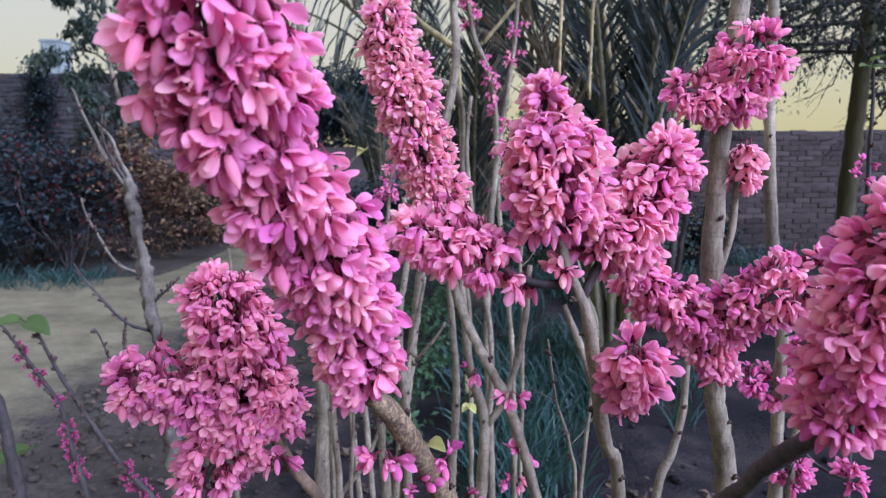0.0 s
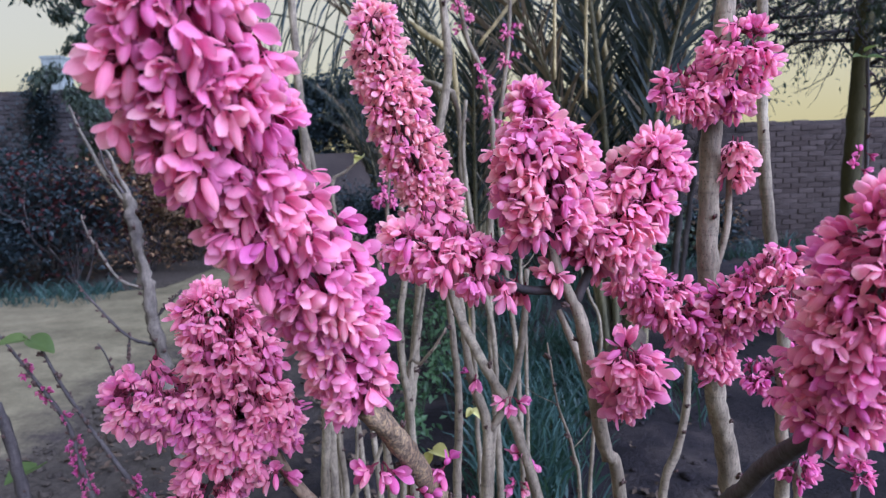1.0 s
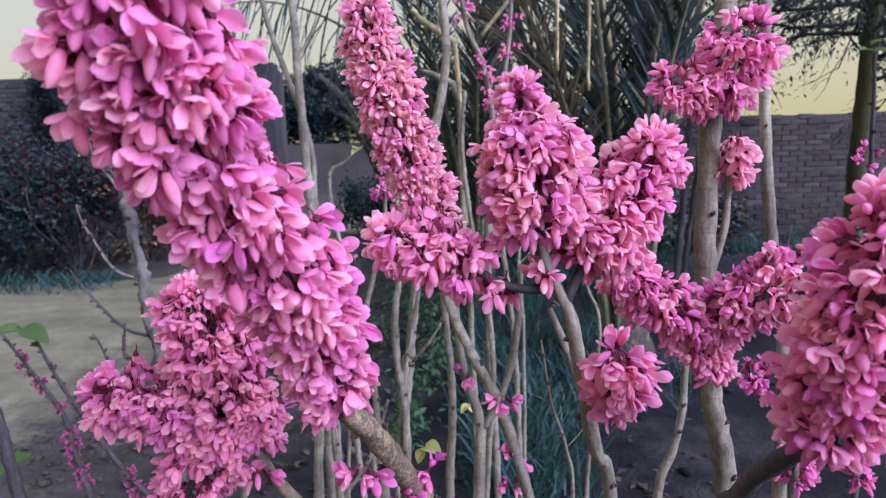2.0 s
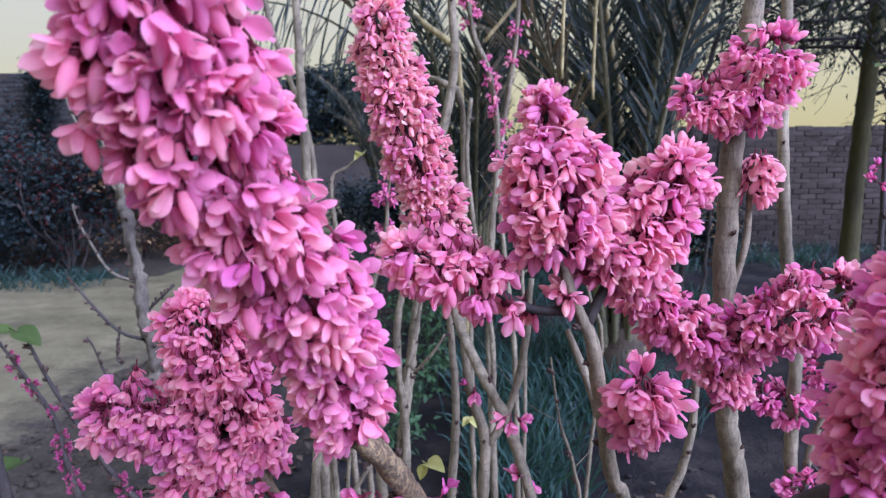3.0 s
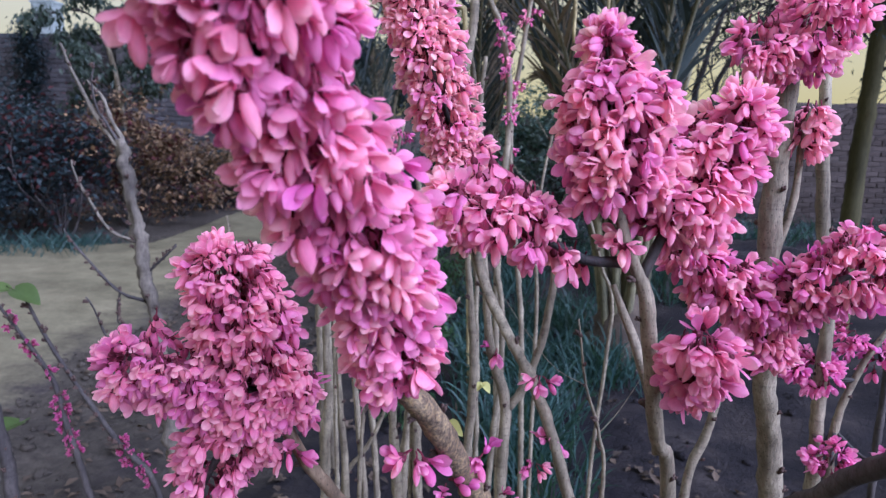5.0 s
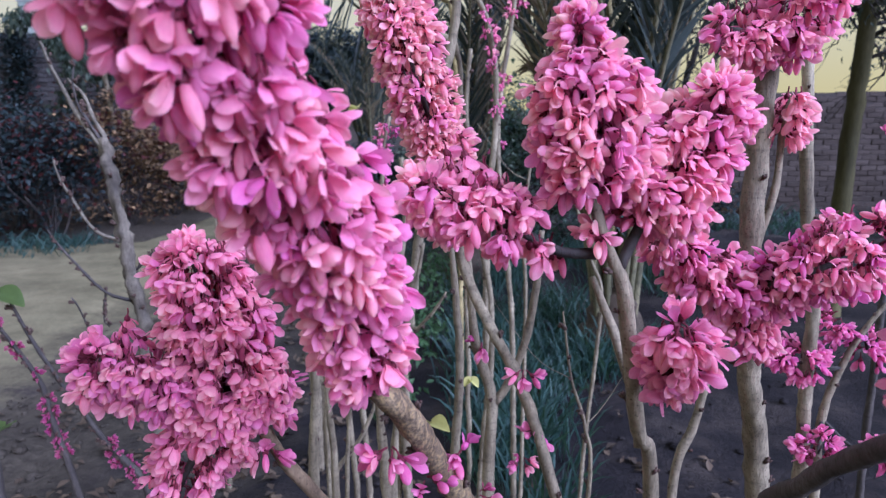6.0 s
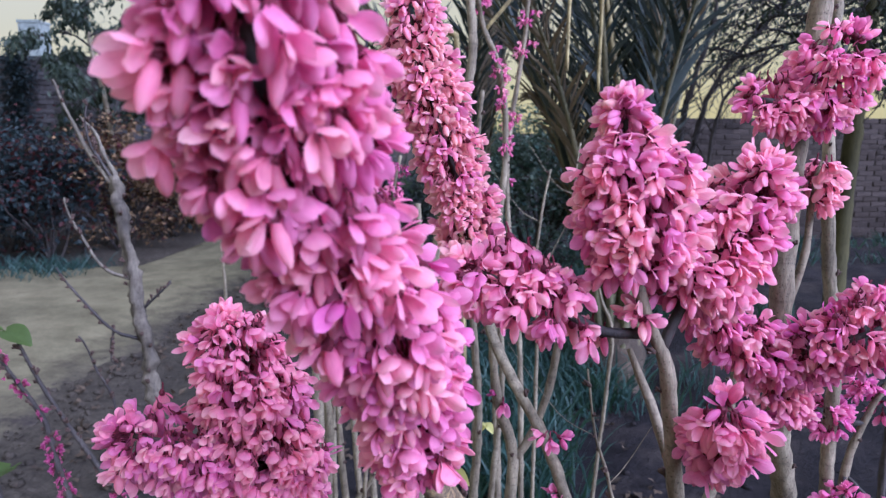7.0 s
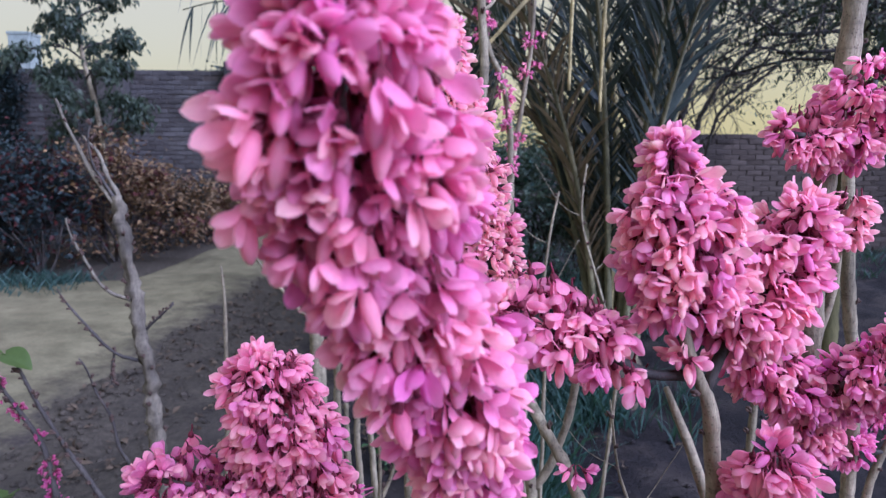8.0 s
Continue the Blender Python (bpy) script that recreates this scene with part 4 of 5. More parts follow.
# Stems with sparse small flower tufts, farther back
def tufted_stem(turn, r0, r1, line, tufts=()):
    """A thin stem with flower tufts at the given shares of its length."""
    n = len(line)
    own = redbud("thin redbud stem with sparse tufts of pink flowers", line, [r0 + (r1 - r0) * i / (n - 1) for i in range(n)], 0.03, 0.05)
    buds(own, line, 10, 80 + turn, radius=r1)
    for s, count in tufts:
        bloom(own, line, [0.034] * n, int(count * 1.7), 90 + turn * 9 + count, 0.6, 0.95, FLOWERS[:4] + FLOWERS_DEEP + FLOWER_BUDS, s - 0.04, s + 0.04, False)
    return own


tufted_stem(0, 0.010, 0.006, [(0.134, 1.940, 0.802), (0.140, 1.940, 1.147), (0.155, 1.940, 1.312), (0.150, 1.940, 1.474), (0.126, 1.940, 1.601), (0.087, 1.940, 1.695), (0.067, 1.940, 1.848), (0.06, 1.94, 2.1)], ((0.42, 8), (0.52, 14), (0.60, 16), (0.75, 18), (0.84, 12)))
tufted_stem(1, 0.008, 0.005, [(0.211, 1.980, 0.791), (0.172, 1.980, 1.142), (0.165, 1.980, 1.345), (0.192, 1.980, 1.558), (0.210, 1.980, 1.702), (0.217, 1.980, 1.889), (0.22, 1.98, 2.2)], ((0.45, 5), (0.58, 9), (0.64, 9), (0.30, 3)))
tufted_stem(2, 0.008, 0.003, [(-0.256, 1.750, 0.695), (-0.239, 1.750, 0.982), (-0.277, 1.750, 1.166), (-0.286, 1.750, 1.301), (-0.25, 1.75, 1.33), (-0.209, 1.750, 1.363)], ((0.5, 4), (0.62, 3)))
tufted_stem(3, 0.008, 0.004, [(-0.229, 1.800, 0.809), (-0.186, 1.800, 1.035), (-0.155, 1.800, 1.161), (-0.145, 1.800, 1.269), (-0.128, 1.800, 1.346)], ((0.55, 16), (0.66, 14), (0.85, 18), (0.92, 10)))
LOW = [(0.562, 1.000, 0.747), (0.561, 1.000, 0.897), (0.580, 1.000, 0.978), (0.609, 1.000, 1.039), (0.64, 1.0, 1.08)]
low = tufted_stem(4, 0.007, 0.003, LOW)
for at, r, count in (((0.520, 1.000, 0.995), 0.040, 34), ((0.579, 1.020, 1.030), 0.034, 26), ((0.629, 1.020, 1.001), 0.036, 26), ((0.530, 0.950, 0.869), 0.036, 34), ((0.482, 1.000, 1.008), 0.030, 24), ((0.62, 0.95, 0.86), 0.03, 16)):
    at = Vector(at)
    near = min((Vector(q) for q in LOW), key=lambda q: (q - at).length)
    twig = [near, (near + at) / 2 + Vector((0, 0, -0.01)), at, at + Vector((0.006, 0, 0.02))]
    limb(low, "twig", twig, [0.003, 0.0025, 0.002, 0.001], BARK_DARK, 6)
    # Deep petals only: the shade this low cluster stands in, put into colour.
    bloom(low, twig, [0.01, r * 0.8, r, r * 0.9], count, int(at.x * 1000), 0.4, 1.0, FLOWERS_DEEP, 0.6, 1.0)

# The old forked trunk beside the lane
LT = [(-0.721, 1.720, 0.276), (-0.754, 1.730, 0.605), (-0.773, 1.740, 0.827), (-0.795, 1.750, 0.982), (-0.818, 1.760, 1.120), (-0.828, 1.760, 1.211), (-0.838, 1.760, 1.295)]
old = redbud("old pruned redbud trunk with bare forked shoots", LT, [0.021, 0.0185, 0.017, 0.0165, 0.016, 0.0165, 0.0145], 0.03, 0.0, BARK_OLD, sides=14, lump=0.8)
for line, r in (
    ([(-0.826, 1.760, 1.255), (-0.867, 1.760, 1.316), (-0.930, 1.780, 1.420), (-0.989, 1.800, 1.530)], 0.0095),
    ([(-0.837, 1.760, 1.285), (-0.866, 1.770, 1.346), (-0.895, 1.790, 1.40), (-0.93, 1.80, 1.44)], 0.008),
    ([(-0.843, 1.760, 1.285), (-0.875, 1.750, 1.35), (-0.885, 1.750, 1.41), (-0.882, 1.75, 1.48)], 0.006),
    ([(-0.813, 1.750, 1.036), (-0.874, 1.740, 1.073), (-0.918, 1.720, 1.162), (-0.937, 1.710, 1.244)], 0.007),
    ([(-0.794, 1.740, 0.883), (-0.860, 1.720, 0.919), (-0.912, 1.700, 0.993), (-0.954, 1.680, 1.077)], 0.0062),
    ([(-0.84, 1.74, 0.60), (-0.882, 1.740, 0.731), (-0.891, 1.720, 0.802), (-0.926, 1.700, 0.901)], 0.006),
    ([(-0.788, 1.750, 0.955), (-0.752, 1.750, 0.993), (-0.710, 1.750, 1.031)], 0.0045),
    ([(-0.85, 1.722, 0.91), (-0.853, 1.72, 0.87), (-0.848, 1.72, 0.82)], 0.004),
):
    limb(old, "shoot", line, [r * 0.8 * (1 - 0.2 * k) for k in range(len(line))], BARK_OLD if r > 0.0065 else BARK_DARK, 7, 0.012, 0.5)
    buds(old, line, 9, int(r * 1e5), 0.25, 1.5, r * 0.7)
buds(old, LT, 22, 30, 0.3, 1.5, 0.018)

# Budding sprigs low beside the lane
for k, (line, r, tufts) in enumerate((
    ([(-0.989, 1.730, 0.372), (-1.024, 1.730, 0.539), (-1.046, 1.730, 0.654), (-1.099, 1.730, 0.759), (-1.166, 1.730, 0.862), (-1.21, 1.73, 0.93)], 0.008, ((0.15, 0.4, 64), (0.4, 0.92, 66))),
    ([(-0.739, 1.600, 0.446), (-0.819, 1.600, 0.554), (-0.884, 1.600, 0.661), (-0.966, 1.600, 0.811), (-1.019, 1.600, 0.935)], 0.007, ((0.03, 0.25, 56),)),
)):
    n = len(line)
    own = redbud("budding redbud sprig with small magenta flowers", line, [r * 1.2 * (1 - 0.14 * i) for i in range(n)], 0.06, 0.0, BARK_DARK, 7)
    buds(own, line, 26, 120 + k, 0.1, 1.8, r * 0.8)
    for lo, hi, count in tufts:
        bloom(own, line, [0.026] * n, count, 130 + int(lo * 100) + k, 0.3, 1.0, FLOWER_BUDS, lo, hi, False)

EDGE = [(0.843, 1.300, 0.936), (0.841, 1.300, 1.123), (0.836, 1.300, 1.270), (0.832, 1.300, 1.390), (0.825, 1.300, 1.518)] 
edge = redbud("dark thin redbud twig with fresh green leaves at its tip", EDGE, [0.007, 0.006, 0.005, 0.004, 0.003], 0.03, 0.03, BARK_DARK, 7)
buds(edge, EDGE, 14, 140, 0.2, 1.4, 0.004)

# Single flowers that sit straight on the bare stems
for at, count, owner, seed in (
    ((0.050, 0.998, 1.022), 3, forked, 1), ((0.090, 0.845, 1.040), 4, slender, 2), ((-0.052, 0.556, 1.092), 4, near_stem, 3), ((0.006, 0.604, 1.066), 3, near_stem, 4),
    ((-0.026, 0.596, 1.042), 4, near_stem, 5), ((0.020, 0.640, 1.000), 3, near_stem, 6), ((0.110, 0.842, 0.960), 4, slender, 7), ((0.113, 1.000, 0.838), 5, forked, 8),
    ((-0.170, 0.640, 1.050), 4, bushy, 10), ((0.336, 0.775, 1.085), 4, tall, 11), ((0.62, 0.93, 0.87), 4, slim, 12), ((0.809, 1.290, 1.312), 3, edge, 13), ((0.820, 1.290, 1.341), 3, edge, 14),
):
    rnd = random.Random(seed)
    for k in range(count):
        out = Vector((rnd.uniform(-1, 1), rnd.uniform(-1, -0.1), rnd.uniform(-0.7, 0.5)))
        mesh_part("flower", rnd.choice(FLOWERS_DEEP + FLOWER_BUDS + FLOWERS[:2]), owner, facing(Vector(at) + out.normalized() * 0.011, out, Vector((0, 0, 1)), rnd.uniform(-60, 60), rnd.uniform(0.95, 1.25)))

# Young leaves
GREEN_LEAF = leaf_mesh("leaf", 0.06, 0.05, 0.45, YOUNG_LEAF, 1)
GOLD_LEAF = leaf_mesh("leaf", 0.036, 0.032, 0.7, YELLOW_LEAF, 2)
def sprout(at, out, size, me, owner=None):
    """One leaf on the nearest stem, its blade turned to the light."""
    if owner is None:
        owner = min((o for o in scene.objects if o.name.startswith("redbud_stem")), key=lambda o: (o.location.xy - Vector(at).xy).length)
    z = Vector((0, -0.35, 0.9))
    y = Vector(out).normalized()
    x = y.cross(z).normalized()
    m = Matrix.Translation(at) @ Matrix((x, y, x.cross(y))).transposed().to_4x4() @ Matrix.Scale(size, 4)
    mesh_part("leaf", me, owner, m)


for leaf in (
    ((-0.209, 1.745, 1.363), (0.3, -1, 0.4), 1.0, GOLD_LEAF, None), ((-0.205, 1.745, 1.363), (-0.6, -0.8, -0.2), 0.8, GOLD_LEAF, None),
    ((-0.022, 1.035, 0.878), (0.7, -0.7, 0.15), 0.95, GOLD_LEAF, None), ((-0.026, 1.035, 0.874), (-0.5, -0.5, -0.8), 0.6, GOLD_LEAF, None), ((0.053, 1.300, 0.842), (0.7, -0.5, -0.5), 0.6, GOLD_LEAF, None), ((0.053, 1.300, 0.842), (-0.7, -0.5, -0.4), 0.55, GOLD_LEAF, None),
):
    sprout(*leaf)
for leaf in (
    ((-1.046, 1.590, 0.945), (-1, -0.5, 0.15), 1.0, GREEN_LEAF, None), ((-1.030, 1.590, 0.945), (1, -0.3, -0.25), 1.15, GREEN_LEAF, None), ((-0.995, 1.500, 0.654), (-0.2, -0.6, 0.1), 1.3, GREEN_LEAF, None),
    ((0.810, 1.290, 1.519), (-1, -0.5, 0.2), 0.42, GREEN_LEAF, edge), ((0.821, 1.290, 1.517), (0.9, -0.5, 0.1), 0.45, GREEN_LEAF, edge), ((0.817, 1.290, 1.530), (0.2, -0.8, 0.4), 0.42, GREEN_LEAF, edge),
):
    sprout(*leaf)

# ---------------------------------------------------------------- palms


def frond(owner, base, azimuth, rise, length, sag, seed, material, leaflet=0.34, bare=0.22, pairs=46, hang=0.0):
    """One feather leaf: a grooved rib that arches over, and two rows of narrow leaflets."""
    rnd = random.Random(seed)
    flat = Vector((math.cos(azimuth), math.sin(azimuth), 0))
    pts, p, a, n = [], Vector(base), rise, 14
    for k in range(n + 1):
        pts.append(p.copy())
        p = p + (flat * math.cos(a) + Vector((0, 0, 1)) * math.sin(a)) * (length / n)
        a -= sag * (0.4 + 1.4 * k / n) / n
    bm = bmesh.new()
    tube(bm, pts, [0.020 * (1 - 0.85 * k / n) + 0.002 for k in range(n + 1)], 6, length / 24)
    rib = part("frond", bm, FROND_RIB, owner)
    path, _ = spline(pts, length / 90)
    fr = frames(path)
    side = flat.cross(Vector((0, 0, 1)))
    places = []
    for k in range(pairs):
        s = bare + (1 - bare) * (k + rnd.random() * 0.6) / pairs
        i = min(int(s * (len(path) - 1)), len(path) - 2)
        d = fr[i][0]
        up = side.cross(d).normalized()
        ln = leaflet * (0.45 + 0.75 * math.sin(math.pi * min(1, 0.12 + 0.8 * (s - bare) / (1 - bare))))
        for sg in (-1, 1):
            way = d * rnd.uniform(0.9, 1.5) + side * sg * rnd.uniform(0.45, 0.9) + up * rnd.uniform(0.0, 0.5)
            if hang > 0.5:
                way = d * rnd.uniform(0.3, 0.6) + side * sg * rnd.uniform(0.2, 0.5) - Vector((0, 0, 1)) * rnd.uniform(0.6, 1.0)
            places.append((path[i], way, ln * rnd.uniform(0.8, 1.15)))
    blades("foliage", places, material, rib, "", rnd, 0.021, hang or rnd.uniform(0.08, 0.3))
    return rib


def palm(at, label, count, seed, length, spread=1.0, extra=()):
    rnd = random.Random(seed)
    own = thing("date_palm", (0, 0, 0), label, "palm tree", "date palms")
    bm = bmesh.new()
    tube(bm, [Vector(at) + Vector((0, 0, -0.1)), Vector(at) + Vector((0, 0, 0.15)), Vector(at) + Vector((0.01, 0, 0.42))], [0.19, 0.17, 0.10], 14, 0.04, 0.01, 0.35)
    part("trunk", bm, BARK_FIBRE, own)
    for k in range(count):
        az = k * 2.39996 + rnd.uniform(-0.3, 0.3)
        tier = k / count
        rise = radians(86 - 34 * tier * spread + rnd.uniform(-4, 4))
        q = Vector(at) + Vector((math.cos(az), math.sin(az), 0)) * (0.03 + 0.09 * tier) + Vector((0, 0, 0.38 - 0.22 * tier))
        sag = (55 + 60 * tier) * rnd.uniform(0.7, 1.2)
        if math.cos(az) > 0.2:
            rise, sag = max(rise, radians(87)), min(sag, 20)
        elif math.cos(az) < -0.3:
            rise, sag = max(rise, radians(81)), min(sag, 45)
        if math.sin(az) < -0.4:
            rise, sag = max(rise, radians(82)), min(sag, 38)
        dry = tier > 0.86 or k % 6 == 4
        frond(own, q, az, rise, length * rnd.uniform(0.8, 1.1), radians(sag), seed * 100 + k, PALM_DRY if dry else PALM_GREEN)
    for k, (az, rise, ln, sag, *hang) in enumerate(extra):
        frond(own, Vector(at) + Vector((0, 0, 0.35)), radians(az), radians(rise), ln, radians(sag), seed * 100 + 70 + k, PALM_GREEN, 0.42, pairs=30 if hang else 46, hang=hang[0] if hang else 0.2)
    return own


palm((1.0, 3.7, 0), "young date palm, a dense fan of dark green fronds", 28, 5, 2.7, 0.55, ((95, 86, 3.0, 30), (100, 84, 3.0, 30)))
main_palm = scene.objects["date_palm"]
for x, z0 in ((0.412, 1.62), (0.522, 1.55)):
    limb(main_palm, "dry_rib", [(x + 0.015, 2.42, 3.3), (x + 0.005, 2.4, 2.4), (x, 2.4, z0)], [0.009, 0.008, 0.005], PALM_RIB, 6, 0.006, 0.1, 0.05)
for line, radii in (
    ([(0.96, 3.66, 0.4), (0.92, 3.55, 1.5), (0.72, 3.35, 2.2), (0.47, 3.1, 2.13), (0.328, 3.0, 2.02), (0.182, 3.0, 1.843)], [0.02, 0.018, 0.014, 0.011, 0.010, 0.007]),
):
    limb(main_palm, "dry_rib", line, radii, PALM_RIB, 7, 0.01, 0.15, 0.04)
for line, radii in (
    ([(0.13, 3.26, -0.05), (0.11, 3.25, 0.7), (0.09, 3.2, 1.3), (0.07, 3.1, 1.78), (0.03, 3.1, 1.85), (-0.08, 3.2, 1.95), (-0.14, 3.3, 2.02)], [0.013, 0.012, 0.011, 0.012, 0.018, 0.015, 0.004]),
    ([(0.10, 2.15, -0.05), (0.09, 2.12, 0.6), (0.07, 2.1, 1.1), (0.055, 2.05, 1.5), (0.02, 2.02, 1.56), (-0.056, 2.1, 1.602)], [0.009, 0.008, 0.008, 0.008, 0.013, 0.003]),
):
    own = thing("dry_stalk", line[0], "bent pale dry stalk standing in the soil", "dry stalk", "dry stalks in the bed")
    limb(own, "stalk", line, radii, PALM_RIB if len(line) > 6 else BARK, 7, 0.008, 0.15, 0.04)
palm((0.25, 5.6, 0), "date palm clump, dark blue-green fronds behind the thicket", 24, 6, 3.0, 1.0, ((180, 84, 3.9, 95, 0.85), (172, 80, 3.7, 100, 0.8)))
palm((-1.15, 12.6, 0), "low bushy date palm beside the lane", 24, 8, 2.6, 1.25)

# ---------------------------------------------------------------- trees


def branching(bm, at, way, length, radius, depth, rnd, tips, bend=0.35, droop=0.0, split=(2, 3), shrink=0.68):
    """A limb that forks again and again into finer twigs; collects the twig ends."""
    way = Vector(way).normalized()
    mid = Vector(at) + way * length * 0.5 + Vector((rnd.uniform(-1, 1), rnd.uniform(-1, 1), rnd.uniform(-1, 1))) * length * 0.08
    end = Vector(at) + way * length + Vector((0, 0, -droop * length))
    tube(bm, [at, mid, end], [radius, radius * 0.82, radius * 0.66], 6 if radius > 0.01 else 4, max(length / 5, 0.03), 0.006)
    tips.append((end, length * 0.5))
    if depth <= 0:
        return
    for k in range(rnd.randint(*split)):
        d = way + Vector((rnd.gauss(0, 1), rnd.gauss(0, 1), rnd.gauss(0, 0.8))) * bend
        branching(bm, Vector(at).lerp(end, rnd.uniform(0.55, 1.0)), d, length * shrink * rnd.uniform(0.75, 1.25), radius * 0.6, depth - 1, rnd, tips, bend, droop, split, shrink)


# The green-barked tree whose thorny crown stands against the sky
rnd = random.Random(61)
thorn = thing("thorn_tree", (2.75, 4.5, 0), "green-barked tree with a tangled thorny crown", "tree")
bm = bmesh.new()
tube(bm, [(0, 0, -0.1), (0.0, 0, 0.8), (0.02, 0, 1.6), (0.06, 0, 2.4), (0.1, 0.05, 3.4)], [0.075, 0.06, 0.055, 0.05, 0.035], 12, 0.08, 0.012, 0.12)
part("trunk", bm, GREEN_BARK, thorn)
bm, tips = bmesh.new(), []
for k in range(42):
    z = 1.72 + 1.1 * k / 42
    az = k * 2.4 + rnd.uniform(-0.3, 0.3)
    if math.cos(az) < -0.1:
        z += 0.28
    branching(bm, (0.04, 0, z), (math.cos(az), math.sin(az), rnd.uniform(-0.1, 0.45)), rnd.uniform(0.5, 0.95), 0.015, 4, rnd, tips, 0.6, 0.12, (2, 3), 0.74)
part("branchwork", bm, BARK_DARK, thorn)
leaf_cloud("crown", [(p, s) for p, s in tips if p.z > 1.78 + 0.55 * max(0.0, -0.1 - p.x)], 18000, 0.055, TREE_LEAF, thorn, 5, "", 0.6, 0.35, 0.5)

# Slanting bare saplings between the palm and the thorn tree
for k, (line, r) in enumerate((
    ([(1.78, 5.2, -0.05), (1.84, 5.2, 0.8), (1.88, 5.2, 1.47), (1.94, 5.2, 1.81), (2.05, 5.2, 2.19), (2.11, 5.2, 2.56), (2.15, 5.2, 3.2)], 0.030),
    ([(1.88, 5.3, -0.05), (1.96, 5.3, 0.9), (2.06, 5.3, 1.56), (2.20, 5.3, 1.90), (2.36, 5.3, 2.11), (2.52, 5.3, 2.28), (2.8, 5.3, 2.6)], 0.026),
    ([(2.02, 5.2, -0.05), (2.08, 5.2, 0.9), (2.15, 5.2, 1.60), (2.31, 5.2, 1.84), (2.50, 5.2, 1.99), (2.75, 5.2, 2.2)], 0.016),
)):
    rnd = random.Random(640 + k)
    own = thing("sapling", line[0], "dark slanting bare sapling in front of the low wall", "tree", "bare saplings by the wall")
    limb(own, "trunk", line, [r * (1 - 0.1 * i) for i in range(len(line))], BARK_DARK, 8, 0.02, 0.2, 0.06)
    bm, tips = bmesh.new(), []
    for i in range(9):
        q = Vector(line[2 + i % (len(line) - 2)]).lerp(Vector(line[1 + i % (len(line) - 2)]), rnd.random()) - own.location
        branching(bm, q, (rnd.uniform(-0.8, 0.9), rnd.uniform(-0.3, 0.3), rnd.uniform(0.3, 0.9)), rnd.uniform(0.2, 0.35), 0.007, 2, rnd, tips, 0.5)
    part("branchwork", bm, BARK_DARK, own)

# The slim tree in front of the tall wall
rnd = random.Random(62)
slim_tree = thing("tree", (-4.42, 8.9, 0), "slim young tree with hanging grey-green leaves", "tree")
bm = bmesh.new()
tube(bm, [(0.25, 0, -0.1), (0.25, 0, 0.9), (0.2, 0, 1.8), (0.05, 0, 2.6), (0, 0, 3.6), (-0.05, 0, 4.6)], [0.04, 0.036, 0.032, 0.028, 0.02, 0.01], 9, 0.12, 0.02)
part("trunk", bm, BARK, slim_tree)
bm, tips = bmesh.new(), []
for k in range(20):
    z = 1.6 + 2.7 * k / 20
    az = k * 2.4
    branching(bm, (0.05, 0, z), (math.cos(az), math.sin(az), 0.55), rnd.uniform(0.3, 0.5), 0.014, 2, rnd, tips, 0.5, 0.15)
part("branchwork", bm, BARK_DARK, slim_tree)
leaf_cloud("crown", tips, 8600, 0.10, TREE_LEAF, slim_tree, 6, "", 1.2, 0.4, 0.9)

# A crown that shows over the tall wall
rnd = random.Random(63)
far_tree = thing("tree", (-9.9, 14.0, 0), "dark small tree behind the tall wall", "tree")
bm, tips = bmesh.new(), []
tube(bm, [(0, 0, -0.1), (0, 0, 1.2), (0.05, 0, 2.4)], [0.1, 0.09, 0.06], 8, 0.2, 0.02)
part("trunk", bm, BARK_DARK, far_tree)
bm = bmesh.new()
for k in range(8):
    branching(bm, (0.03, 0, 1.9 + 0.06 * k), (math.cos(k * 2.4), math.sin(k * 2.4), 0.8), 0.5, 0.02, 2, rnd, tips, 0.5)
part("branchwork", bm, BARK_DARK, far_tree)
leaf_cloud("crown", tips, 1500, 0.11, HEDGE, far_tree, 7)

# ---------------------------------------------------------------- shrubs along the lane and the wall


def shrub(at, width, height, label, material, seed, leaf=0.05, count=2400, depth=3, cat="shrub", deep=None):
    rnd = random.Random(seed)
    own = thing("shrub", at, label, cat, "shrubs along the lane")
    bm, tips = bmesh.new(), []
    for k in range(9):
        az = k * 2.4 + rnd.uniform(-0.4, 0.4)
        lean = rnd.uniform(0.1, 1.0) * width / height
        branching(bm, (rnd.uniform(-0.1, 0.1) * width, rnd.uniform(-0.1, 0.1) * width, -0.05), (math.cos(az) * lean, math.sin(az) * lean, 1.0), height * 0.42, 0.016, depth, rnd, tips, 0.42)
    part("branchwork", bm, BARK_DARK, own)
    low = [(p, max(s, 0.14)) for p, s in tips if p.z < height * 1.05 and abs(p.x) < width]
    for k in range(46):
        u = rnd.random() ** 0.8
        low.append((Vector((rnd.uniform(-0.55, 0.55) * width * (1.1 - 0.5 * u), rnd.uniform(-0.45, 0.25) * width * (1.1 - 0.5 * u), (0.04 + 0.92 * u) * height)), rnd.uniform(0.16, 0.34)))
    leaf_cloud("crown", low, count, leaf, material, own, seed + 1, "", 0.8, 0.6)
    if deep:
        leaf_cloud("tinted_foliage", low, count // 3, leaf, deep, own, seed + 2, "", 0.8, 0.6)
    return own


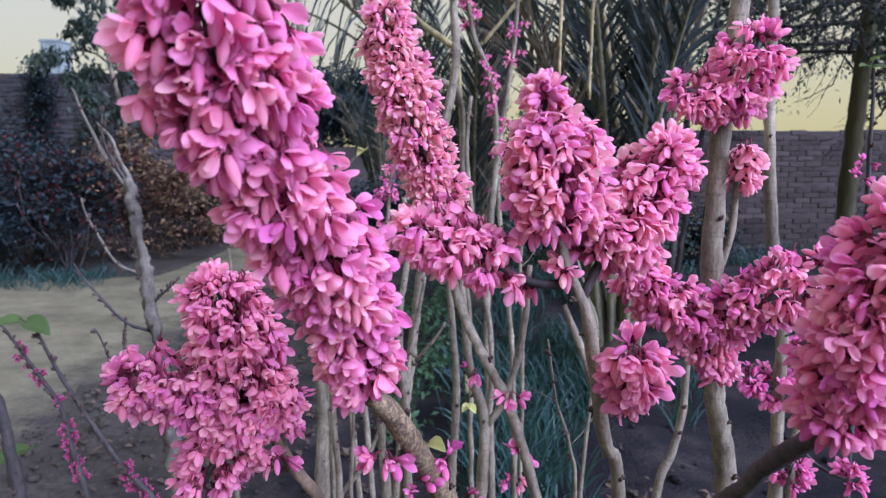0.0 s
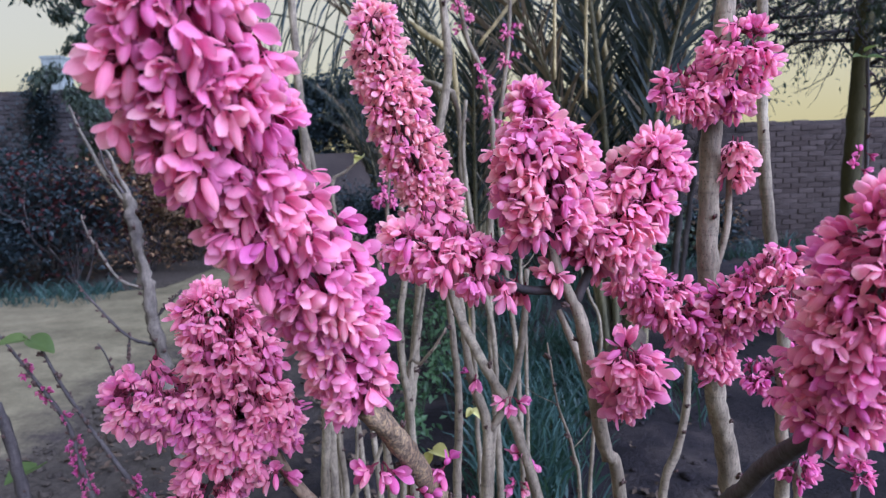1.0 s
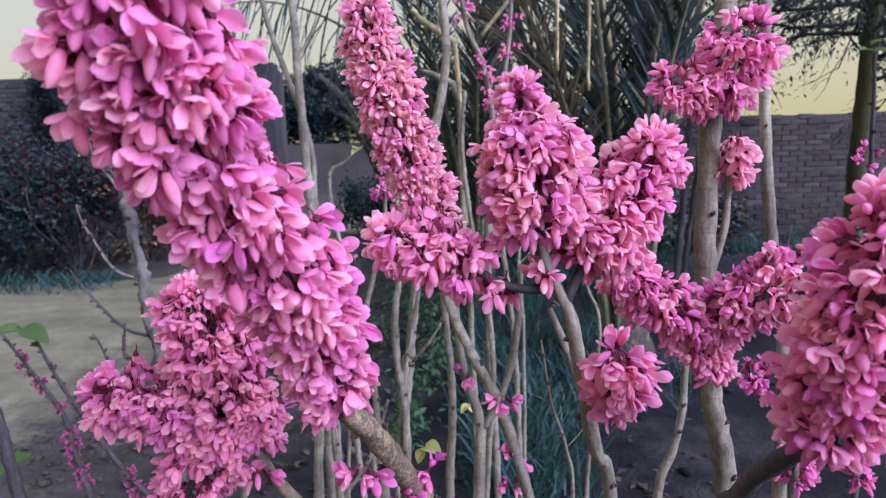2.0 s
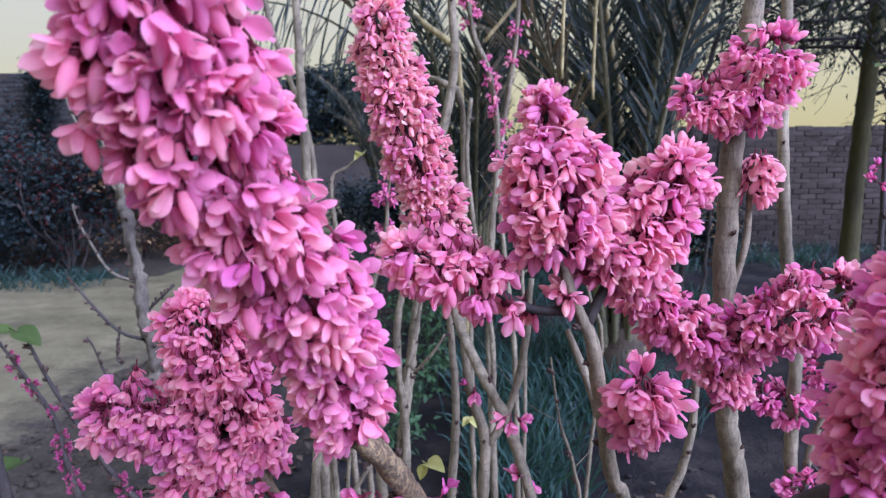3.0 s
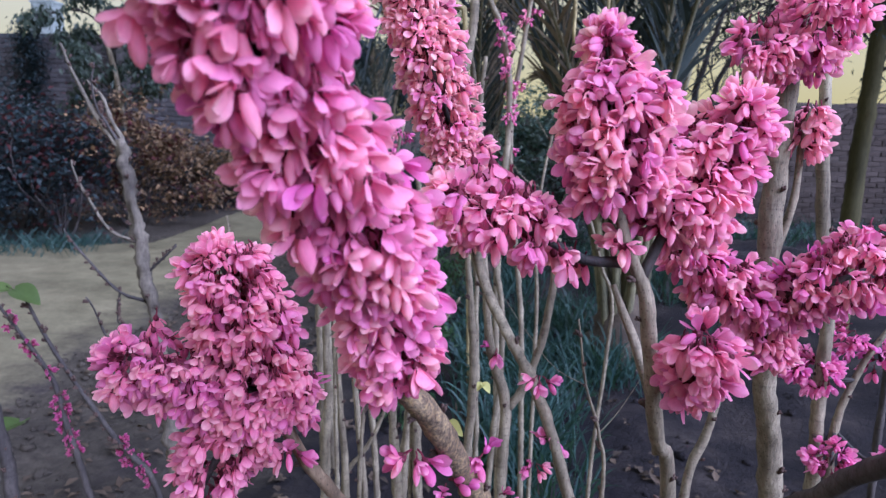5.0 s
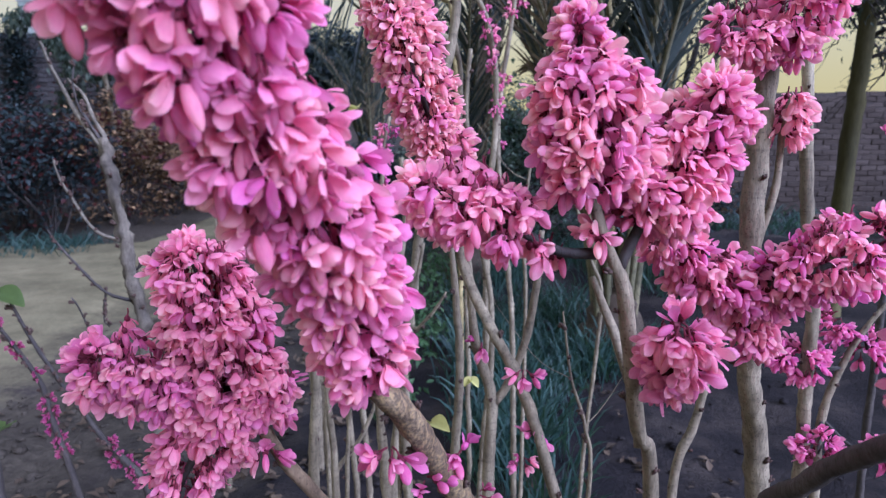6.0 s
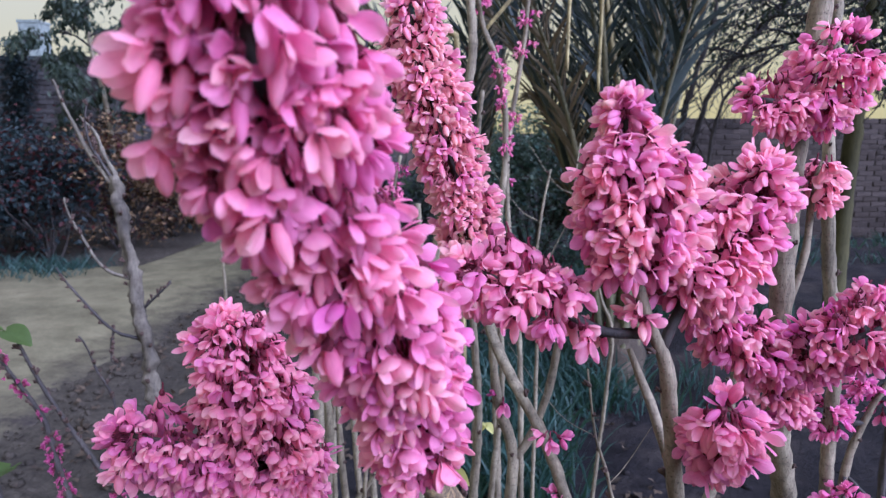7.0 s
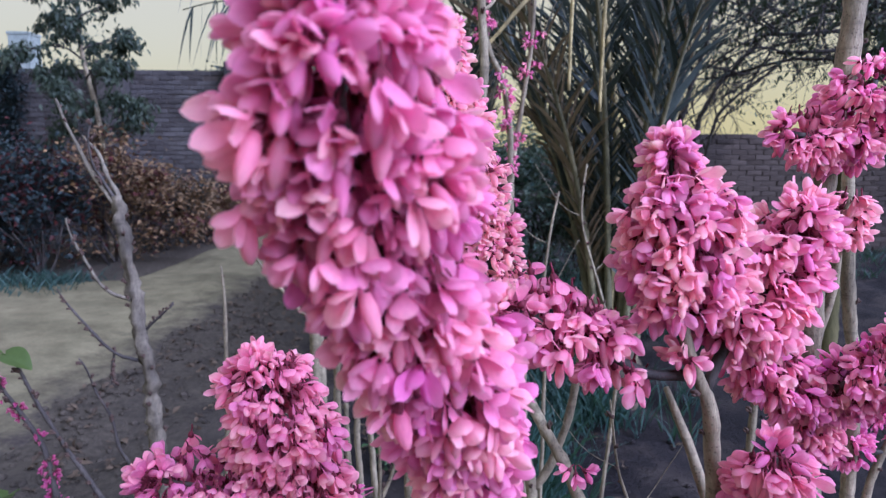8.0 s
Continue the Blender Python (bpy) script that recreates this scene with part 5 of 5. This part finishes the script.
SHRUBS = (
    ((-8.6, 9.6, 0), 1.6, 2.6, "dark dense hedge bush against the wall", HEDGE, None),
    ((-7.3, 9.2, 0), 1.5, 2.3, "dark dense hedge bush against the wall", HEDGE, None),
    ((-6.2, 8.8, 0), 1.4, 2.1, "dark green hedge bush with withered leaves", HEDGE, None),
    ((-5.2, 8.4, 0), 1.2, 1.75, "dark green hedge bush with red leaves", HEDGE, HEDGE_RED),
    ((-6.6, 7.5, 0), 1.3, 1.2, "low dark hedge bush beside the sandy lane", HEDGE, None),
    ((-5.3, 7.35, 0), 1.2, 1.15, "low dark hedge bush beside the sandy lane", HEDGE, None),
    ((-4.4, 7.6, 0), 1.0, 1.6, "dark shrub with red leaves and brown twigs", HEDGE, HEDGE_RED),
    ((-4.0, 8.6, 0), 1.1, 1.8, "red and brown leaved shrub", HEDGE_BROWN, HEDGE_RED),
    ((-3.75, 9.6, 0), 0.9, 1.2, "orange-brown withered shrub at the lane's edge", HEDGE_BROWN, HEDGE),
    ((-3.5, 10.5, 0), 0.8, 1.1, "orange-brown withered shrub at the lane's edge", HEDGE_BROWN, HEDGE_RED),
    ((-1.35, 10.5, 0), 1.0, 1.0, "low dark shrub beside the lane", HEDGE, None),
    ((-0.6, 9.2, 0), 1.0, 1.1, "low dark shrub behind the thicket", HEDGE, None),
    ((1.15, 7.6, 0), 1.1, 1.9, "grey-green bush growing behind the palms", BUSH, GRASS),
    ((0.45, 7.9, 0), 0.9, 1.7, "grey-green bush growing behind the palms", BUSH, GRASS),
    ((1.75, 7.4, 0), 0.8, 1.3, "dark blue-green bush growing behind the palms", BUSH, GRASS),
    ((3.2, 8.4, 0), 0.9, 0.8, "low dry shrub in front of the brick wall", HEDGE, HEDGE_BROWN),
)
for k, (at, w, h, label, mat, deep) in enumerate(SHRUBS):
    shrub(at, w, h, label, mat, 200 + k * 7, 0.066, 4300, 3, "shrub", deep)
for k, (x, y, w, h) in enumerate(((-6.6, 24.2, 3.0, 4.4), (-5.0, 24.4, 2.8, 4.7), (-3.6, 24.2, 2.6, 4.7), (-2.2, 24.4, 2.8, 4.5))):
    shrub((x, y, 0), w, h, "big dark evergreen bush behind the far mud wall", HEDGE, 400 + k * 7, 0.19, 7000)
# Columnar climber on the tall wall
rnd = random.Random(77)
climber = thing("climbing_plant", (-6.55, 10.9, 0), "narrow dark evergreen climber on the brick wall", "climber")
bm, tips = bmesh.new(), []
tube(bm, [(0, 0.1, -0.05), (0.04, 0.1, 1.0), (-0.03, 0.1, 2.0), (0, 0.1, 2.8)], [0.03, 0.025, 0.02, 0.01], 7, 0.1, 0.02)
part("stem", bm, BARK_DARK, climber)
leaf_cloud("crown", [(Vector((rnd.uniform(-0.18, 0.18) * (1.2 - z / 3.2), 0.0, z)), 0.22) for z in np.linspace(0.2, 2.75, 40)], 5200, 0.07, HEDGE, climber, 9)

# ---------------------------------------------------------------- far tower over the wall
tower = thing("tower", (-30.7, 54.0, 0), "pale blue-white plastered tower beyond the wall", "building")
bm = bmesh.new()
bmesh.ops.create_cube(bm, size=1, matrix=Matrix.Translation((0, 0, 5.1)) @ Matrix.Diagonal((1.6, 1.6, 10.2, 1)))
bmesh.ops.bevel(bm, geom=bm.edges[:], offset=0.04, segments=1, affect="EDGES")
part("wall", bm, PLASTER, tower, "", False)
bm = bmesh.new()
bmesh.ops.create_cube(bm, size=1, matrix=Matrix.Translation((0, 0, 10.3)) @ Matrix.Diagonal((1.7, 1.7, 0.2, 1)))
part("roof", bm, PLASTER, tower, "", False)

# ---------------------------------------------------------------- grass, weeds, litter
rnd = random.Random(91)
places = []
for k in range(480):
    x, y = rnd.uniform(0.12, 2.6), rnd.uniform(2.4, 7.0)
    if k > 330:
        x, y = rnd.uniform(0.15, 0.95), rnd.uniform(1.9, 4.4)
    if y < 4.6 and math.hypot(x - 1.0, y - 3.6) > 0.45 and x > 0.22 * y + 0.25 * noise.noise(Vector((x * 2, y * 2, 5.0))):
        continue
    if noise.noise(Vector((x * 0.9, y * 0.7, 2.0))) < -0.12 - 0.25 * (abs(x - 1.0) < 0.5):
        continue
    for j in range(16):
        a = rnd.random() * 6.28
        lean = rnd.uniform(0.1, 0.55)
        places.append(((x + rnd.gauss(0, 0.06), y + rnd.gauss(0, 0.06), ground_z(x, y) - 0.01), (math.cos(a) * lean, math.sin(a) * lean, 1), rnd.uniform(0.2, 0.55)))
tagged(blades("grass", places, GRASS, None, "", rnd, 0.011, 0.45, 4), "tall blue-green grass blades in loose clumps", "grass", kind="stuff")
places = []
for k in range(260):
    x, y = rnd.choice([(rnd.uniform(-6.5, -3.6), rnd.uniform(6.5, 7.3)), (rnd.uniform(2.2, 6.5), rnd.uniform(7.5, 9.4)), (rnd.uniform(-1.2, 2.5), rnd.uniform(6.5, 10))])
    for j in range(14):
        a = rnd.random() * 6.28
        places.append(((x + rnd.gauss(0, 0.08), y + rnd.gauss(0, 0.08), -0.02), (math.cos(a) * 0.5, math.sin(a) * 0.5, 1), rnd.uniform(0.15, 0.4)))
tagged(blades("grass", places, GRASS, None, "", rnd, 0.013, 0.35, 3), "low tufts of wild grass along lane and walls", "grass", kind="stuff")

for k, (x, y, h) in enumerate(((-0.10, 4.1, 0.55), (-0.02, 4.6, 0.6), (-0.16, 3.3, 0.4), (-0.05, 3.75, 0.35), (0.08, 5.2, 0.5), (-0.3, 5.0, 0.4), (-0.2, 2.9, 0.25), (-0.5, 4.4, 0.3))):
    rnd = random.Random(300 + k)
    weed = thing("weed", (x, y, 0), "small leafy green weed growing from dark soil", "weed", "weeds in the bed")
    bm, tips = bmesh.new(), []
    for j in range(5):
        a = j * 1.3 + rnd.random()
        branching(bm, (0, 0, -0.02), (math.cos(a) * 0.3, math.sin(a) * 0.3, 1), h * 0.5, 0.004, 1, rnd, tips, 0.3)
    tagged(part("stalk", bm, WEED, weed), kind="stuff")
    leaf_cloud("foliage", [(p, 0.10) for p, _ in tips] + [(Vector((0, 0, h * 0.3)), 0.12)], 150, 0.048, WEED, weed, 310 + k, "", 0.8, 0.5)

rnd = random.Random(97)
tips = []
for k in range(1600):
    x, y = rnd.uniform(-3.0, 1.2), rnd.uniform(0.8, 7.5)
    if x > -0.3 and rnd.random() < 0.75:
        continue
    if x < lane_right(y) - 0.05 and rnd.random() < 0.9:
        continue
    tips.append((Vector((x, y, ground_z(x, y) + 0.012)), 0.02))
tagged(leaf_cloud("leaf_litter", tips, 3200, 0.046, DEAD_LEAF, None, 98, "", 0.35, 0.6), "scattered dry brown leaves on the soil", "leaf litter", kind="stuff")
verts, faces = [], []
for k in range(1500):
    x, y = rnd.uniform(-2.6, 2.2), rnd.uniform(0.9, 8.5)
    if k > 500:
        x = lane_right(y) + rnd.gauss(0.15, 0.28)
    r = rnd.uniform(0.007, 0.018) + (0.014 if k % 7 == 0 else 0)
    b2 = bmesh.new()
    bmesh.ops.create_icosphere(b2, subdivisions=1, radius=r)
    n0 = len(verts)
    verts += [Vector((x, y, ground_z(x, y) + r * 0.3)) + Vector((v.co.x, v.co.y, v.co.z * 0.6)) * (1 + 0.5 * noise.noise(v.co * 60 + Vector((k, 0, 0)))) for v in b2.verts]
    b2.verts.index_update()
    faces += [tuple(n0 + v.index for v in f.verts) for f in b2.faces]
    b2.free()
clods = sheet("soil_clods", verts, faces, EARTH, None)
clods.data.uv_layers.new(name="UVMap").data.foreach_set("uv", [c for loop in clods.data.loops for c in (max(0.0, verts[loop.vertex_index][0] - lane_right(verts[loop.vertex_index][1])), 0.0)])
tagged(clods, "crumbled dark clods of soil", "soil", kind="stuff")
